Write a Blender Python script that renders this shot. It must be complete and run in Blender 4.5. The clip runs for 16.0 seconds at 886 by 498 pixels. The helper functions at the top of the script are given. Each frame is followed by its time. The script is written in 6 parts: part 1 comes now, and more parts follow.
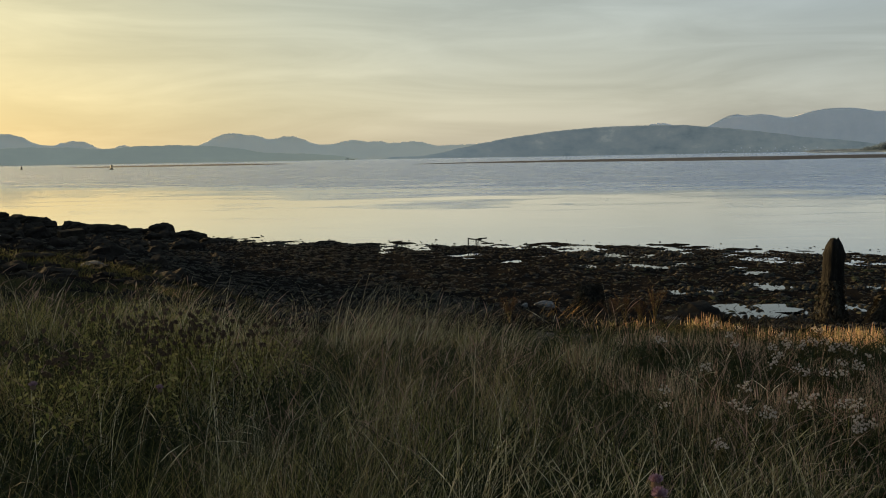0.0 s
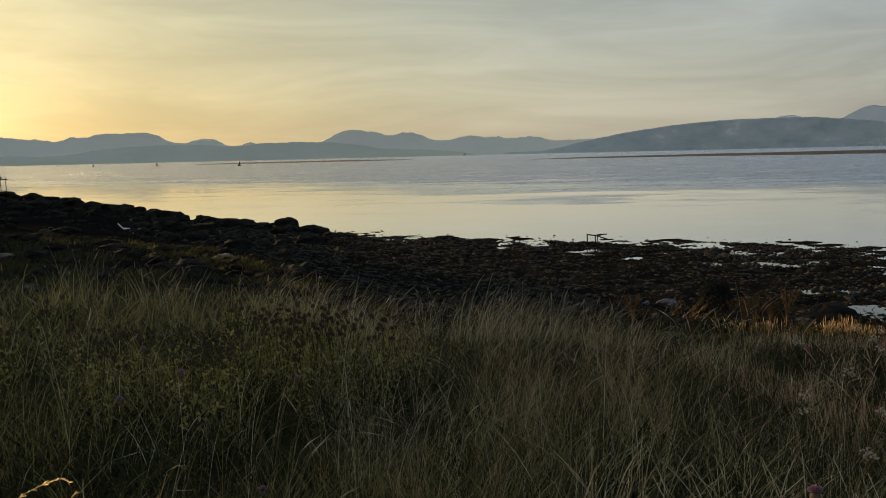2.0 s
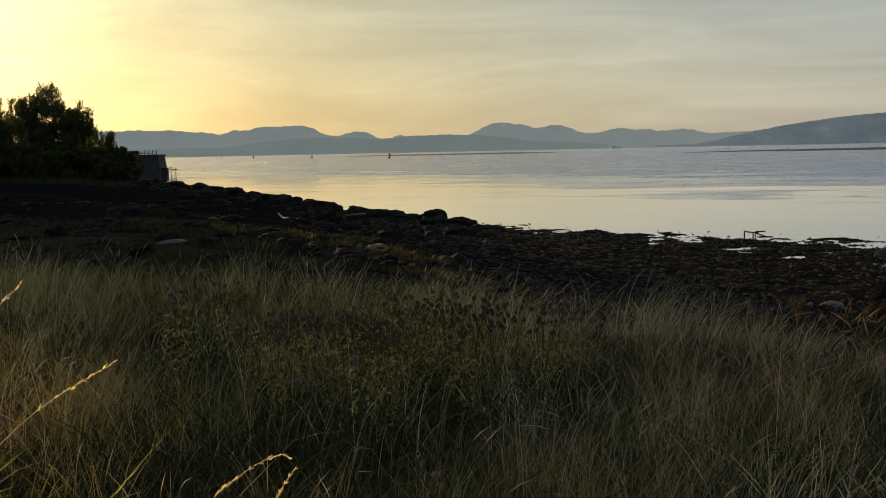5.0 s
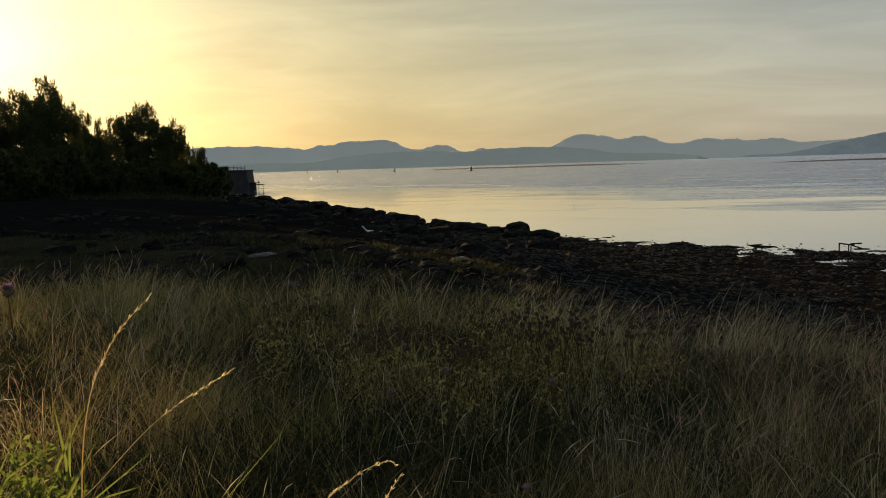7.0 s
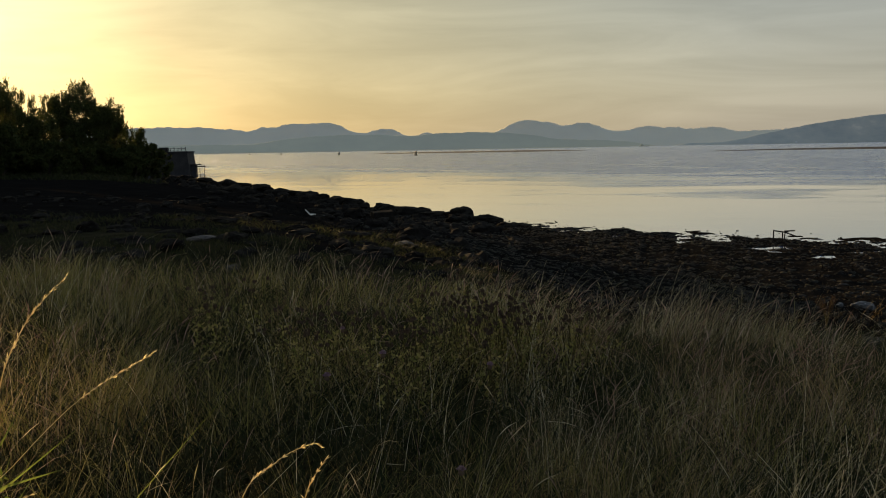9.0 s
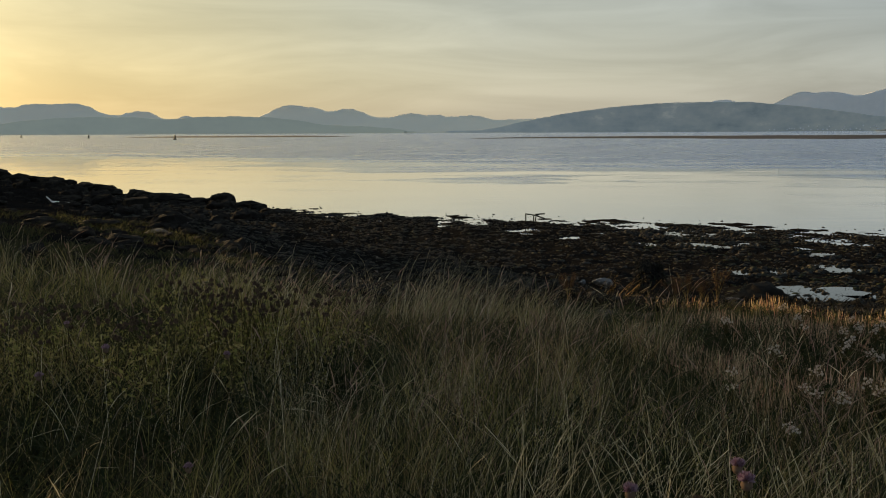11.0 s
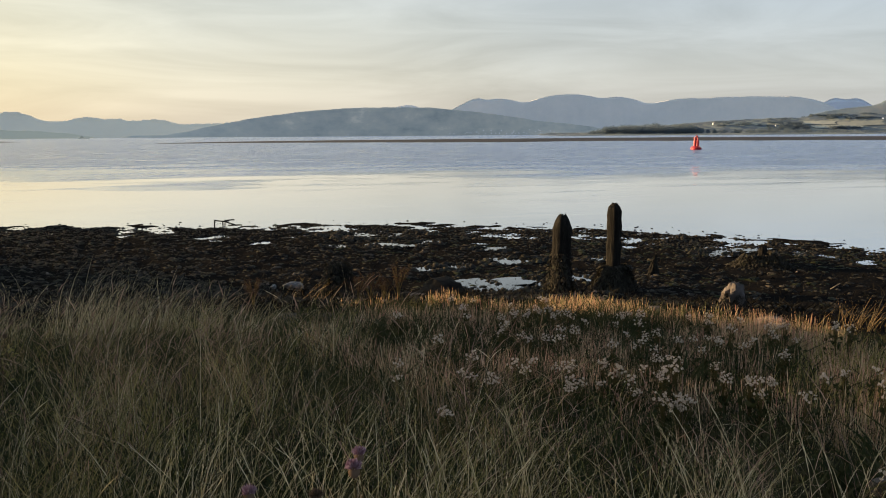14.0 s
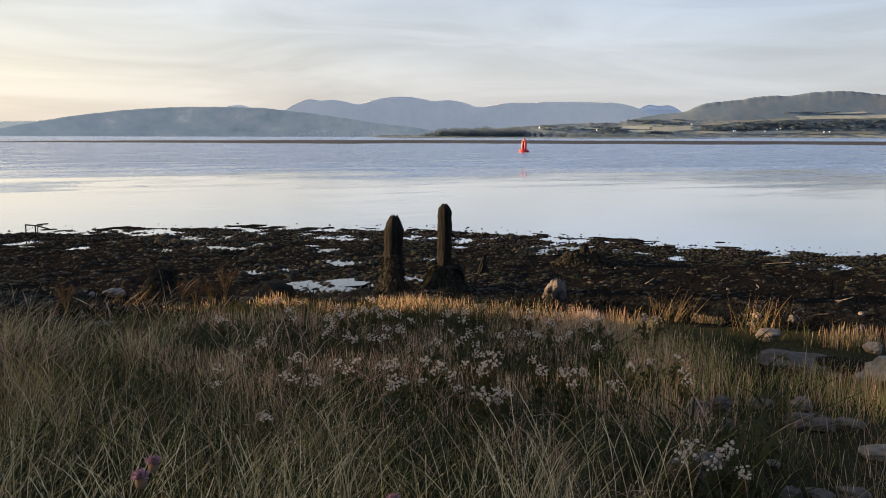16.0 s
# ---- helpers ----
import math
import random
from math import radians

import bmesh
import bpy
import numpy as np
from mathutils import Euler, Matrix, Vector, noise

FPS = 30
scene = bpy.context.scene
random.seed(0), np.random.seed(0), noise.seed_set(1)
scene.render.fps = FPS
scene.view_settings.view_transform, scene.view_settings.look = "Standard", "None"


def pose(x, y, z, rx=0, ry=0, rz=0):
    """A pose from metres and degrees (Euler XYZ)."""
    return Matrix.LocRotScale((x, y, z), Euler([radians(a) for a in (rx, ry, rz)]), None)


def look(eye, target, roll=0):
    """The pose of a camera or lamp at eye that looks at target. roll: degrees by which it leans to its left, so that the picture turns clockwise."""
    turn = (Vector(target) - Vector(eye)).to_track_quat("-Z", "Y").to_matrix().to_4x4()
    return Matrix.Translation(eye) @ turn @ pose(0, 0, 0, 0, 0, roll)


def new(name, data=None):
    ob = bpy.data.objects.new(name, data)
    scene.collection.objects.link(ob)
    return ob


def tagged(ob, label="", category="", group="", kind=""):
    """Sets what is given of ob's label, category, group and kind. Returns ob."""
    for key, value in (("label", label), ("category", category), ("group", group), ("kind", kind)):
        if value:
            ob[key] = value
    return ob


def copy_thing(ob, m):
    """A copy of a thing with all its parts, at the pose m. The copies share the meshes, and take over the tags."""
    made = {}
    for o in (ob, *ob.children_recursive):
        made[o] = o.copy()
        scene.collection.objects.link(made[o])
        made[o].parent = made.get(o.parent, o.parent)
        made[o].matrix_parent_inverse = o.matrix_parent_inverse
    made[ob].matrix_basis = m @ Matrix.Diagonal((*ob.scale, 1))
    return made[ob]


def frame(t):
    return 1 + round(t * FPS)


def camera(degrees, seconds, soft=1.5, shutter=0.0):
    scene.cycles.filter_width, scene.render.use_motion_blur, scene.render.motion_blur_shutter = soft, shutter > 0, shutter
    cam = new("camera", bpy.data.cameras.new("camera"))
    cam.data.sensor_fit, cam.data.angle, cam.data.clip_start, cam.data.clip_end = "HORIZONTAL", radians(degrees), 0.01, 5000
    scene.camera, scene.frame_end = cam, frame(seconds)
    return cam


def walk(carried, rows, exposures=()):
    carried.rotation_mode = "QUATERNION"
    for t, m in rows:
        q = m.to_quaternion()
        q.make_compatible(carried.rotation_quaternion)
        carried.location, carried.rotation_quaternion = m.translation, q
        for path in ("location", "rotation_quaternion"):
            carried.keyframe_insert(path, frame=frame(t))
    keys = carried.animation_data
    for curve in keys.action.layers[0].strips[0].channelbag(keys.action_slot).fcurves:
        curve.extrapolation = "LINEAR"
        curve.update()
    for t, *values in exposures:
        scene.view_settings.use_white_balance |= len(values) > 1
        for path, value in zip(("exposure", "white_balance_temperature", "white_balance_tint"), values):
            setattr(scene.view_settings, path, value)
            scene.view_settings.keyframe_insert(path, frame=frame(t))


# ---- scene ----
cam = camera(53.4, 16.0, soft=1.0)
PATH = [
    (0.0, 0.000, 0.000, 3.800, 84.05, 1.02, 0.00),
    (0.5, -0.020, 0.006, 3.802, 84.07, 1.01, 2.27),
    (1.0, -0.037, 0.004, 3.805, 84.10, 0.99, 3.99),
    (1.5, -0.054, 0.011, 3.803, 83.97, 1.22, 5.56),
    (2.0, -0.067, 0.004, 3.806, 83.90, 1.34, 7.56),
    (2.5, -0.087, -0.004, 3.808, 83.78, 1.29, 9.32),
    (3.0, -0.098, -0.004, 3.809, 84.07, 1.31, 10.61),
    (3.5, -0.114, -0.016, 3.814, 83.84, 1.30, 12.21),
    (4.0, -0.133, -0.022, 3.813, 83.47, 1.24, 14.02),
    (6.5, -0.176, -0.068, 3.818, 84.44, 1.52, 20.95),
    (7.0, -0.178, -0.082, 3.821, 84.60, 1.78, 22.34),
    (7.5, -0.195, -0.068, 3.813, 84.23, 1.98, 23.36),
    (8.0, -0.182, -0.091, 3.818, 83.91, 1.76, 23.21),
    (8.5, -0.166, -0.092, 3.820, 83.72, 1.48, 21.75),
    (9.0, -0.155, -0.067, 3.815, 83.51, 1.01, 18.78),
    (9.5, -0.131, -0.028, 3.799, 82.90, 0.50, 14.76),
    (12.0, 0.014, 0.048, 3.786, 82.45, 0.59, -3.20),
    (12.5, 0.047, 0.037, 3.783, 82.35, 0.56, -6.78),
    (13.0, 0.070, 0.041, 3.781, 82.23, 0.28, -10.18),
    (13.5, 0.098, 0.046, 3.773, 82.31, 0.25, -13.50),
    (14.0, 0.126, 0.045, 3.772, 82.60, 0.43, -16.00),
    (14.5, 0.140, 0.032, 3.771, 82.32, 0.27, -18.29),
    (15.0, 0.157, 0.035, 3.767, 82.19, 0.21, -20.58),
    (15.5, 0.180, 0.031, 3.765, 82.56, 0.03, -23.59),
    (16.0, 0.199, 0.026, 3.762, 82.68, -0.12, -26.69),
]
EXPOSURES = [(0.0, 1.16, 7600, 0), (1.0, 1.12, 7580, 1), (2.0, 0.92, 7550, 2), (3.0, 1.0, 7520, 2), (4.0, 0.98, 7500, 3), (7.0, 0.80, 7600, 4), (8.5, 0.80, 7600, 4), (9.5, 0.70, 7600, 4), (12.0, 1.31, 7550, 0), (13.5, 1.46, 7420, 4), (14.0, 1.56, 7350, 6), (14.5, 1.58, 7050, 8), (16.0, 1.74, 7000, 11)]
walk(cam, [(t, pose(x, y, z, rx, ry, rz)) for t, x, y, z, rx, ry, rz in PATH], EXPOSURES)

# ---- light: a low evening sun ahead to the left, behind trees, and a veiled sky ----
SUN_AZ, SUN_EL = -57.0, 8.0          # degrees; azimuth clockwise from +y
SUN_DIR = Vector((math.sin(radians(SUN_AZ)) * math.cos(radians(SUN_EL)),
                  math.cos(radians(SUN_AZ)) * math.cos(radians(SUN_EL)), math.sin(radians(SUN_EL))))
sun_data = bpy.data.lights.new("sun", "SUN")
sun_data.energy, sun_data.angle, sun_data.color = 5.0, radians(0.6), (1.0, 0.70, 0.42)
sun_ob = new("sun", sun_data)
sun_ob.matrix_world = look(SUN_DIR * 50, (0, 0, 0))


def make_world():
    w = bpy.data.worlds.new("sky")
    scene.world = w
    w.use_nodes = True
    nt = w.node_tree
    nt.nodes.clear()
    N = nt.nodes.new
    L = nt.links.new
    out, bg = N("ShaderNodeOutputWorld"), N("ShaderNodeBackground")
    L(bg.outputs[0], out.inputs[0])
    sky = N("ShaderNodeTexSky")
    sky.sky_type, sky.sun_disc = "NISHITA", False
    sky.sun_elevation, sky.sun_rotation = radians(SUN_EL), radians(SUN_AZ)
    sky.air_density, sky.dust_density, sky.ozone_density = 1.0, 1.6, 1.0
    scale = N("ShaderNodeVectorMath")
    scale.operation = "SCALE"
    scale.inputs["Scale"].default_value = 0.10
    L(sky.outputs[0], scale.inputs[0])
    tc = N("ShaderNodeTexCoord")
    norm = N("ShaderNodeVectorMath")
    norm.operation = "NORMALIZE"
    L(tc.outputs["Generated"], norm.inputs[0])
    # angle to the sun: the bright aureole of a hazy sky
    dot = N("ShaderNodeVectorMath")
    dot.operation = "DOT_PRODUCT"
    dot.inputs[1].default_value = SUN_DIR
    L(norm.outputs[0], dot.inputs[0])
    near_sun = N("ShaderNodeMapRange")
    near_sun.inputs["From Min"].default_value, near_sun.inputs["From Max"].default_value = -0.2, 1.0
    L(dot.outputs["Value"], near_sun.inputs["Value"])
    ramp = N("ShaderNodeValToRGB")          # veil of thin high cloud, by nearness to the sun
    e = ramp.color_ramp.elements
    e[0].position, e[0].color = 0.0, (0.36, 0.43, 0.575, 1)
    e[1].position, e[1].color = 1.0, (2.7, 2.3, 1.6, 1)
    for pos, c in ((0.33, (0.42, 0.475, 0.59)), (0.625, (0.535, 0.56, 0.605)), (0.737, (0.585, 0.585, 0.565)), (0.88, (0.70, 0.635, 0.48)), (0.947, (1.0, 0.87, 0.58)), (0.981, (1.5, 1.28, 0.86))):
        ramp.color_ramp.elements.new(pos).color = (*c, 1)
    L(near_sun.outputs[0], ramp.inputs[0])
    # towards the horizon the veil is warmer
    sep = N("ShaderNodeSeparateXYZ")
    L(norm.outputs[0], sep.inputs[0])
    low = N("ShaderNodeValToRGB")
    e = low.color_ramp.elements
    e[0].position, e[0].color = 0.0, (1.08, 0.97, 0.84, 1)
    e[1].position, e[1].color = 0.6, (0.58, 0.71, 0.92, 1)
    low.color_ramp.elements.new(0.06).color = (1.08, 1.01, 0.90, 1)
    low.color_ramp.elements.new(0.17).color = (0.92, 0.955, 0.975, 1)
    low.color_ramp.elements.new(0.30).color = (0.77, 0.865, 0.97, 1)
    L(sep.outputs["Z"], low.inputs[0])
    veil = N("ShaderNodeMix")
    veil.data_type, veil.blend_type = "RGBA", "MULTIPLY"
    veil.inputs["Factor"].default_value = 1.0
    L(ramp.outputs[0], veil.inputs["A"])
    L(low.outputs[0], veil.inputs["B"])
    # streaks of cirrus: noise drawn out along the horizon
    mp = N("ShaderNodeMapping")
    mp.inputs["Scale"].default_value = (2.2, 2.2, 16.0)
    mp.inputs["Rotation"].default_value = (radians(5), radians(-6), 0)
    L(norm.outputs[0], mp.inputs[0])
    nz = N("ShaderNodeTexNoise")
    nz.inputs["Scale"].default_value, nz.inputs["Detail"].default_value = 1.6, 7.0
    nz.inputs["Roughness"].default_value, nz.inputs["Distortion"].default_value = 0.55, 0.6
    L(mp.outputs[0], nz.inputs["Vector"])
    streak = N("ShaderNodeMapRange")
    streak.inputs["From Min"].default_value, streak.inputs["From Max"].default_value = 0.35, 0.68
    streak.inputs["To Min"].default_value, streak.inputs["To Max"].default_value = 0.84, 1.11
    L(nz.outputs["Fac"], streak.inputs["Value"])
    cloud = N("ShaderNodeVectorMath")
    cloud.operation = "SCALE"
    L(veil.outputs["Result"], cloud.inputs[0])
    L(streak.outputs[0], cloud.inputs["Scale"])
    mix = N("ShaderNodeMix")
    mix.data_type = "RGBA"
    mix.inputs["Factor"].default_value = 0.75
    L(scale.outputs[0], mix.inputs["A"])
    L(cloud.outputs[0], mix.inputs["B"])
    L(mix.outputs["Result"], bg.inputs["Color"])
    bg.inputs["Strength"].default_value = 0.52


make_world()


# ---- materials ----
def nodes(name):
    m = bpy.data.materials.new(name)
    m.use_nodes = True
    nt = m.node_tree
    return m, nt, nt.nodes["Principled BSDF"], nt.nodes.new, nt.links.new


def mottled(name, colours, scale, rough=0.85, bump=0.3, detail=8.0, spec=0.3, fine=6.0, dist=0.02, stretch=(1, 1, 1), rand=0.0):
    """Mottled surface: broad noise picks among the colours, finer noise gives grain and relief. rand: shift of value from object to object."""
    m, nt, b, N, L = nodes(name)
    tc = N("ShaderNodeTexCoord")
    mp = N("ShaderNodeMapping")
    mp.inputs["Scale"].default_value = stretch
    L(tc.outputs["Object"], mp.inputs[0])
    n1, n2 = N("ShaderNodeTexNoise"), N("ShaderNodeTexNoise")
    for n, s in ((n1, scale), (n2, scale * fine)):
        n.inputs["Scale"].default_value, n.inputs["Detail"].default_value = s, detail
        n.inputs["Roughness"].default_value = 0.6
        L(mp.outputs[0], n.inputs["Vector"])
    add = N("ShaderNodeMath")
    add.operation = "MULTIPLY_ADD"
    add.inputs[1].default_value = 0.45
    L(n2.outputs["Fac"], add.inputs[0])
    L(n1.outputs["Fac"], add.inputs[2])
    ramp = N("ShaderNodeValToRGB")
    els = ramp.color_ramp.elements
    k = len(colours) - 1
    els[0].position, els[0].color = 0.45, (*colours[0], 1)
    els[1].position, els[1].color = 0.98, (*colours[-1], 1)
    for i in range(1, k):
        els.new(0.45 + 0.53 * i / k).color = (*colours[i], 1)
    L(add.outputs[0], ramp.inputs[0])
    col = ramp.outputs[0]
    if rand:
        oi = N("ShaderNodeObjectInfo")
        mr = N("ShaderNodeMapRange")
        mr.inputs["To Min"].default_value, mr.inputs["To Max"].default_value = 1 - rand, 1 + rand
        L(oi.outputs["Random"], mr.inputs["Value"])
        vm = N("ShaderNodeVectorMath")
        vm.operation = "SCALE"
        L(col, vm.inputs[0])
        L(mr.outputs[0], vm.inputs["Scale"])
        col = vm.outputs[0]
    L(col, b.inputs["Base Color"])
    b.inputs["Roughness"].default_value = rough
    b.inputs["Specular IOR Level"].default_value = spec
    if bump:
        bp = N("ShaderNodeBump")
        bp.inputs["Strength"].default_value, bp.inputs["Distance"].default_value = bump, dist
        L(add.outputs[0], bp.inputs["Height"])
        L(bp.outputs[0], b.inputs["Normal"])
    return m


def leafy(name, colours, through_light=0.35, rough=0.6):
    """Thin leaves and stalks: colour varies from piece to piece; light shines through."""
    m, nt, b, N, L = nodes(name)
    g = N("ShaderNodeNewGeometry")
    ramp = N("ShaderNodeValToRGB")
    els = ramp.color_ramp.elements
    k = len(colours) - 1
    els[0].position, els[0].color = 0.0, (*colours[0], 1)
    els[1].position, els[1].color = 1.0, (*colours[-1], 1)
    for i in range(1, k):
        els.new(i / k).color = (*colours[i], 1)
    L(g.outputs["Random Per Island"], ramp.inputs[0])
    b.inputs["Roughness"].default_value = rough
    b.inputs["Specular IOR Level"].default_value = 0.03
    L(ramp.outputs[0], b.inputs["Base Color"])
    tr = N("ShaderNodeBsdfTranslucent")
    L(ramp.outputs[0], tr.inputs[0])
    mx = N("ShaderNodeMixShader")
    mx.inputs[0].default_value = through_light
    L(b.outputs[0], mx.inputs[1])
    L(tr.outputs[0], mx.inputs[2])
    L(mx.outputs[0], nt.nodes["Material Output"].inputs[0])
    return m


def plain(name, colour, rough=0.5, metal=0.0, wear=0.15, scale=6.0):
    m, nt, b, N, L = nodes(name)
    n = N("ShaderNodeTexNoise")
    n.inputs["Scale"].default_value, n.inputs["Detail"].default_value = scale, 6
    tc = N("ShaderNodeTexCoord")
    L(tc.outputs["Object"], n.inputs["Vector"])
    mr = N("ShaderNodeMapRange")
    mr.inputs["To Min"].default_value, mr.inputs["To Max"].default_value = 1 - 2 * wear, 1 + 2 * wear
    L(n.outputs["Fac"], mr.inputs["Value"])
    vm = N("ShaderNodeVectorMath")
    vm.operation = "SCALE"
    vm.inputs[0].default_value = colour
    L(mr.outputs[0], vm.inputs["Scale"])
    L(vm.outputs[0], b.inputs["Base Color"])
    b.inputs["Roughness"].default_value, b.inputs["Metallic"].default_value = rough, metal
    return m


def water_material(name, deep, ripples=True):
    m, nt, b, N, L = nodes(name)
    b.inputs["Base Color"].default_value = (*deep, 1)
    b.inputs["Roughness"].default_value = 0.04
    b.inputs["IOR"].default_value = 1.45
    b.inputs["Coat Weight"].default_value, b.inputs["Coat IOR"].default_value, b.inputs["Coat Roughness"].default_value = 1.0, 1.5, 0.03
    tc = N("ShaderNodeTexCoord")
    # calm and ruffled patches, drawn out along the shore
    mp = N("ShaderNodeMapping")
    mp.inputs["Rotation"].default_value = (0, 0, radians(12))
    mp.inputs["Scale"].default_value = (0.016, 0.045, 1)
    L(tc.outputs["Object"], mp.inputs[0])
    patch = N("ShaderNodeTexNoise")
    patch.inputs["Scale"].default_value, patch.inputs["Detail"].default_value = 1.0, 7.0
    patch.inputs["Roughness"].default_value = 0.62
    patch.inputs["Distortion"].default_value = 1.3
    L(mp.outputs[0], patch.inputs["Vector"])
    sep = N("ShaderNodeSeparateXYZ")
    L(tc.outputs["Object"], sep.inputs[0])
    off = N("ShaderNodeMath")           # distance out from the beach
    off.operation = "MULTIPLY_ADD"
    off.inputs[1].default_value = 0.55
    L(sep.outputs["X"], off.inputs[0])
    L(sep.outputs["Y"], off.inputs[2])
    out = N("ShaderNodeMapRange")
    out.inputs["From Min"].default_value, out.inputs["From Max"].default_value = 55, 160
    out.inputs["To Min"].default_value = -0.34
    L(off.outputs[0], out.inputs["Value"])
    amt = N("ShaderNodeMath")
    amt.operation = "MULTIPLY_ADD"
    amt.inputs[1].default_value = 0.50
    L(out.outputs[0], amt.inputs[0])
    L(patch.outputs["Fac"], amt.inputs[2])
    rough = N("ShaderNodeMapRange")
    rough.interpolation_type = "SMOOTHSTEP"
    rough.inputs["From Min"].default_value, rough.inputs["From Max"].default_value = 0.50, 1.02
    rough.inputs["To Min"].default_value, rough.inputs["To Max"].default_value = 0.02, 2.2
    L(amt.outputs[0], rough.inputs["Value"])
    mp2 = N("ShaderNodeMapping")
    mp2.inputs["Rotation"].default_value = (0, 0, radians(15))
    mp2.inputs["Scale"].default_value = (0.16, 0.7, 1)
    L(tc.outputs["Object"], mp2.inputs[0])
    w1 = N("ShaderNodeTexNoise")
    w1.inputs["Scale"].default_value, w1.inputs["Detail"].default_value, w1.inputs["Roughness"].default_value = 1.1, 6.0, 0.62
    L(mp2.outputs[0], w1.inputs["Vector"])
    bp = N("ShaderNodeBump")
    bp.inputs["Distance"].default_value = 0.8
    L(w1.outputs["Fac"], bp.inputs["Height"])
    # gusts: broken cat's-paws within the ruffled water
    mp3 = N("ShaderNodeMapping")
    mp3.inputs["Rotation"].default_value = (0, 0, radians(8))
    mp3.inputs["Scale"].default_value = (0.07, 0.2, 1)
    L(tc.outputs["Object"], mp3.inputs[0])
    gust = N("ShaderNodeTexNoise")
    gust.inputs["Scale"].default_value, gust.inputs["Detail"].default_value, gust.inputs["Roughness"].default_value = 1.0, 6.0, 0.7
    L(mp3.outputs[0], gust.inputs["Vector"])
    gm = N("ShaderNodeMapRange")
    gm.inputs["From Min"].default_value, gm.inputs["From Max"].default_value = 0.38, 0.62
    gm.inputs["To Min"].default_value, gm.inputs["To Max"].default_value = 0.15, 1.6
    L(gust.outputs["Fac"], gm.inputs["Value"])
    amount = N("ShaderNodeMath")
    amount.operation = "MULTIPLY"
    L(rough.outputs[0], amount.inputs[0])
    L(gm.outputs[0], amount.inputs[1])
    L(amount.outputs[0], bp.inputs["Strength"])
    L(bp.outputs[0], b.inputs["Normal"])
    L(bp.outputs[0], b.inputs["Coat Normal"])
    gloss = N("ShaderNodeMapRange")
    gloss.inputs["To Min"].default_value, gloss.inputs["To Max"].default_value = 0.02, 0.28
    L(amount.outputs[0], gloss.inputs["Value"])
    L(gloss.outputs[0], b.inputs["Roughness"])
    L(gloss.outputs[0], b.inputs["Coat Roughness"])
    return m


M_WATER = water_material("silty estuary water", (0.05, 0.11, 0.26))
M_POOL = plain("still pool water", (0.01, 0.012, 0.012), 0.03, wear=0.0)
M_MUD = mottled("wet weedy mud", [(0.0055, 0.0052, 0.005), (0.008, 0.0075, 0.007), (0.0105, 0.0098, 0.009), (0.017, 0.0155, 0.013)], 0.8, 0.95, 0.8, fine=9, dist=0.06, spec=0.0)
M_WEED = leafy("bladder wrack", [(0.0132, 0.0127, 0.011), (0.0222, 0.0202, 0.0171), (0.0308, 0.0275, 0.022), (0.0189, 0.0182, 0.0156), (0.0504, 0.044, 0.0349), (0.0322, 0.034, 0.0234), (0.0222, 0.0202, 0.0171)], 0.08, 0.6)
M_GREENWEED = leafy("green weed", [(0.0111, 0.0139, 0.00658), (0.0231, 0.0265, 0.0119), (0.00966, 0.0113, 0.0063)], 0.15, 0.5)
M_SOIL = mottled("turf and litter", [(0.012, 0.011, 0.007), (0.02, 0.018, 0.011), (0.031, 0.028, 0.016), (0.046, 0.038, 0.024)], 1.5, 0.95, 0.7, fine=12, dist=0.05, spec=0.0)
M_ROCK = mottled("weathered whinstone", [(0.03, 0.026, 0.023), (0.055, 0.046, 0.041), (0.085, 0.072, 0.064), (0.14, 0.118, 0.105)], 3.5, 0.85, 0.6, fine=7, rand=0.3)
M_PALE = mottled("pale sandstone", [(0.10, 0.08, 0.066), (0.17, 0.14, 0.115), (0.26, 0.22, 0.185)], 3.0, 0.85, 0.5, fine=6, rand=0.15)
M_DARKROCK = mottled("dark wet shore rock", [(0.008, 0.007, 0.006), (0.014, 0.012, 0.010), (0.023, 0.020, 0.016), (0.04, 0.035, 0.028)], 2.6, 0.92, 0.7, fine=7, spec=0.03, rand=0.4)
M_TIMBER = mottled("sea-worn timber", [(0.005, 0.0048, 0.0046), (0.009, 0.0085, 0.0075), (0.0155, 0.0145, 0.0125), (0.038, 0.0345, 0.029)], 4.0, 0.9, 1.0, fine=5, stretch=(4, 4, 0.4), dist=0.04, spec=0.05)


# ---- building helpers ----
def mesh_ob(name, verts, faces, mat, parent=None, label="", smooth=False):
    me = bpy.data.meshes.new(name)
    me.from_pydata(verts, [], faces)
    me.materials.append(mat)
    if smooth:
        me.polygons.foreach_set("use_smooth", [True] * len(me.polygons))
    ob = new(name, me)
    if parent:
        ob.parent = parent
    if label:
        tagged(ob, label)
    return ob


def fast_mesh(name, verts, faces, mat, parent=None, label=""):
    """One mesh from arrays: all faces have the same number of corners."""
    me = bpy.data.meshes.new(name)
    n, k = faces.shape
    me.vertices.add(len(verts))
    me.vertices.foreach_set("co", np.ascontiguousarray(verts, dtype=np.float32).ravel())
    me.loops.add(n * k)
    me.loops.foreach_set("vertex_index", faces.astype(np.int32).ravel())
    me.polygons.add(n)
    me.polygons.foreach_set("loop_start", np.arange(0, n * k, k, dtype=np.int32))
    me.update(calc_edges=True)
    me.materials.append(mat)
    ob = new(name, me)
    if parent:
        ob.parent = parent
    if label:
        tagged(ob, label)
    return ob


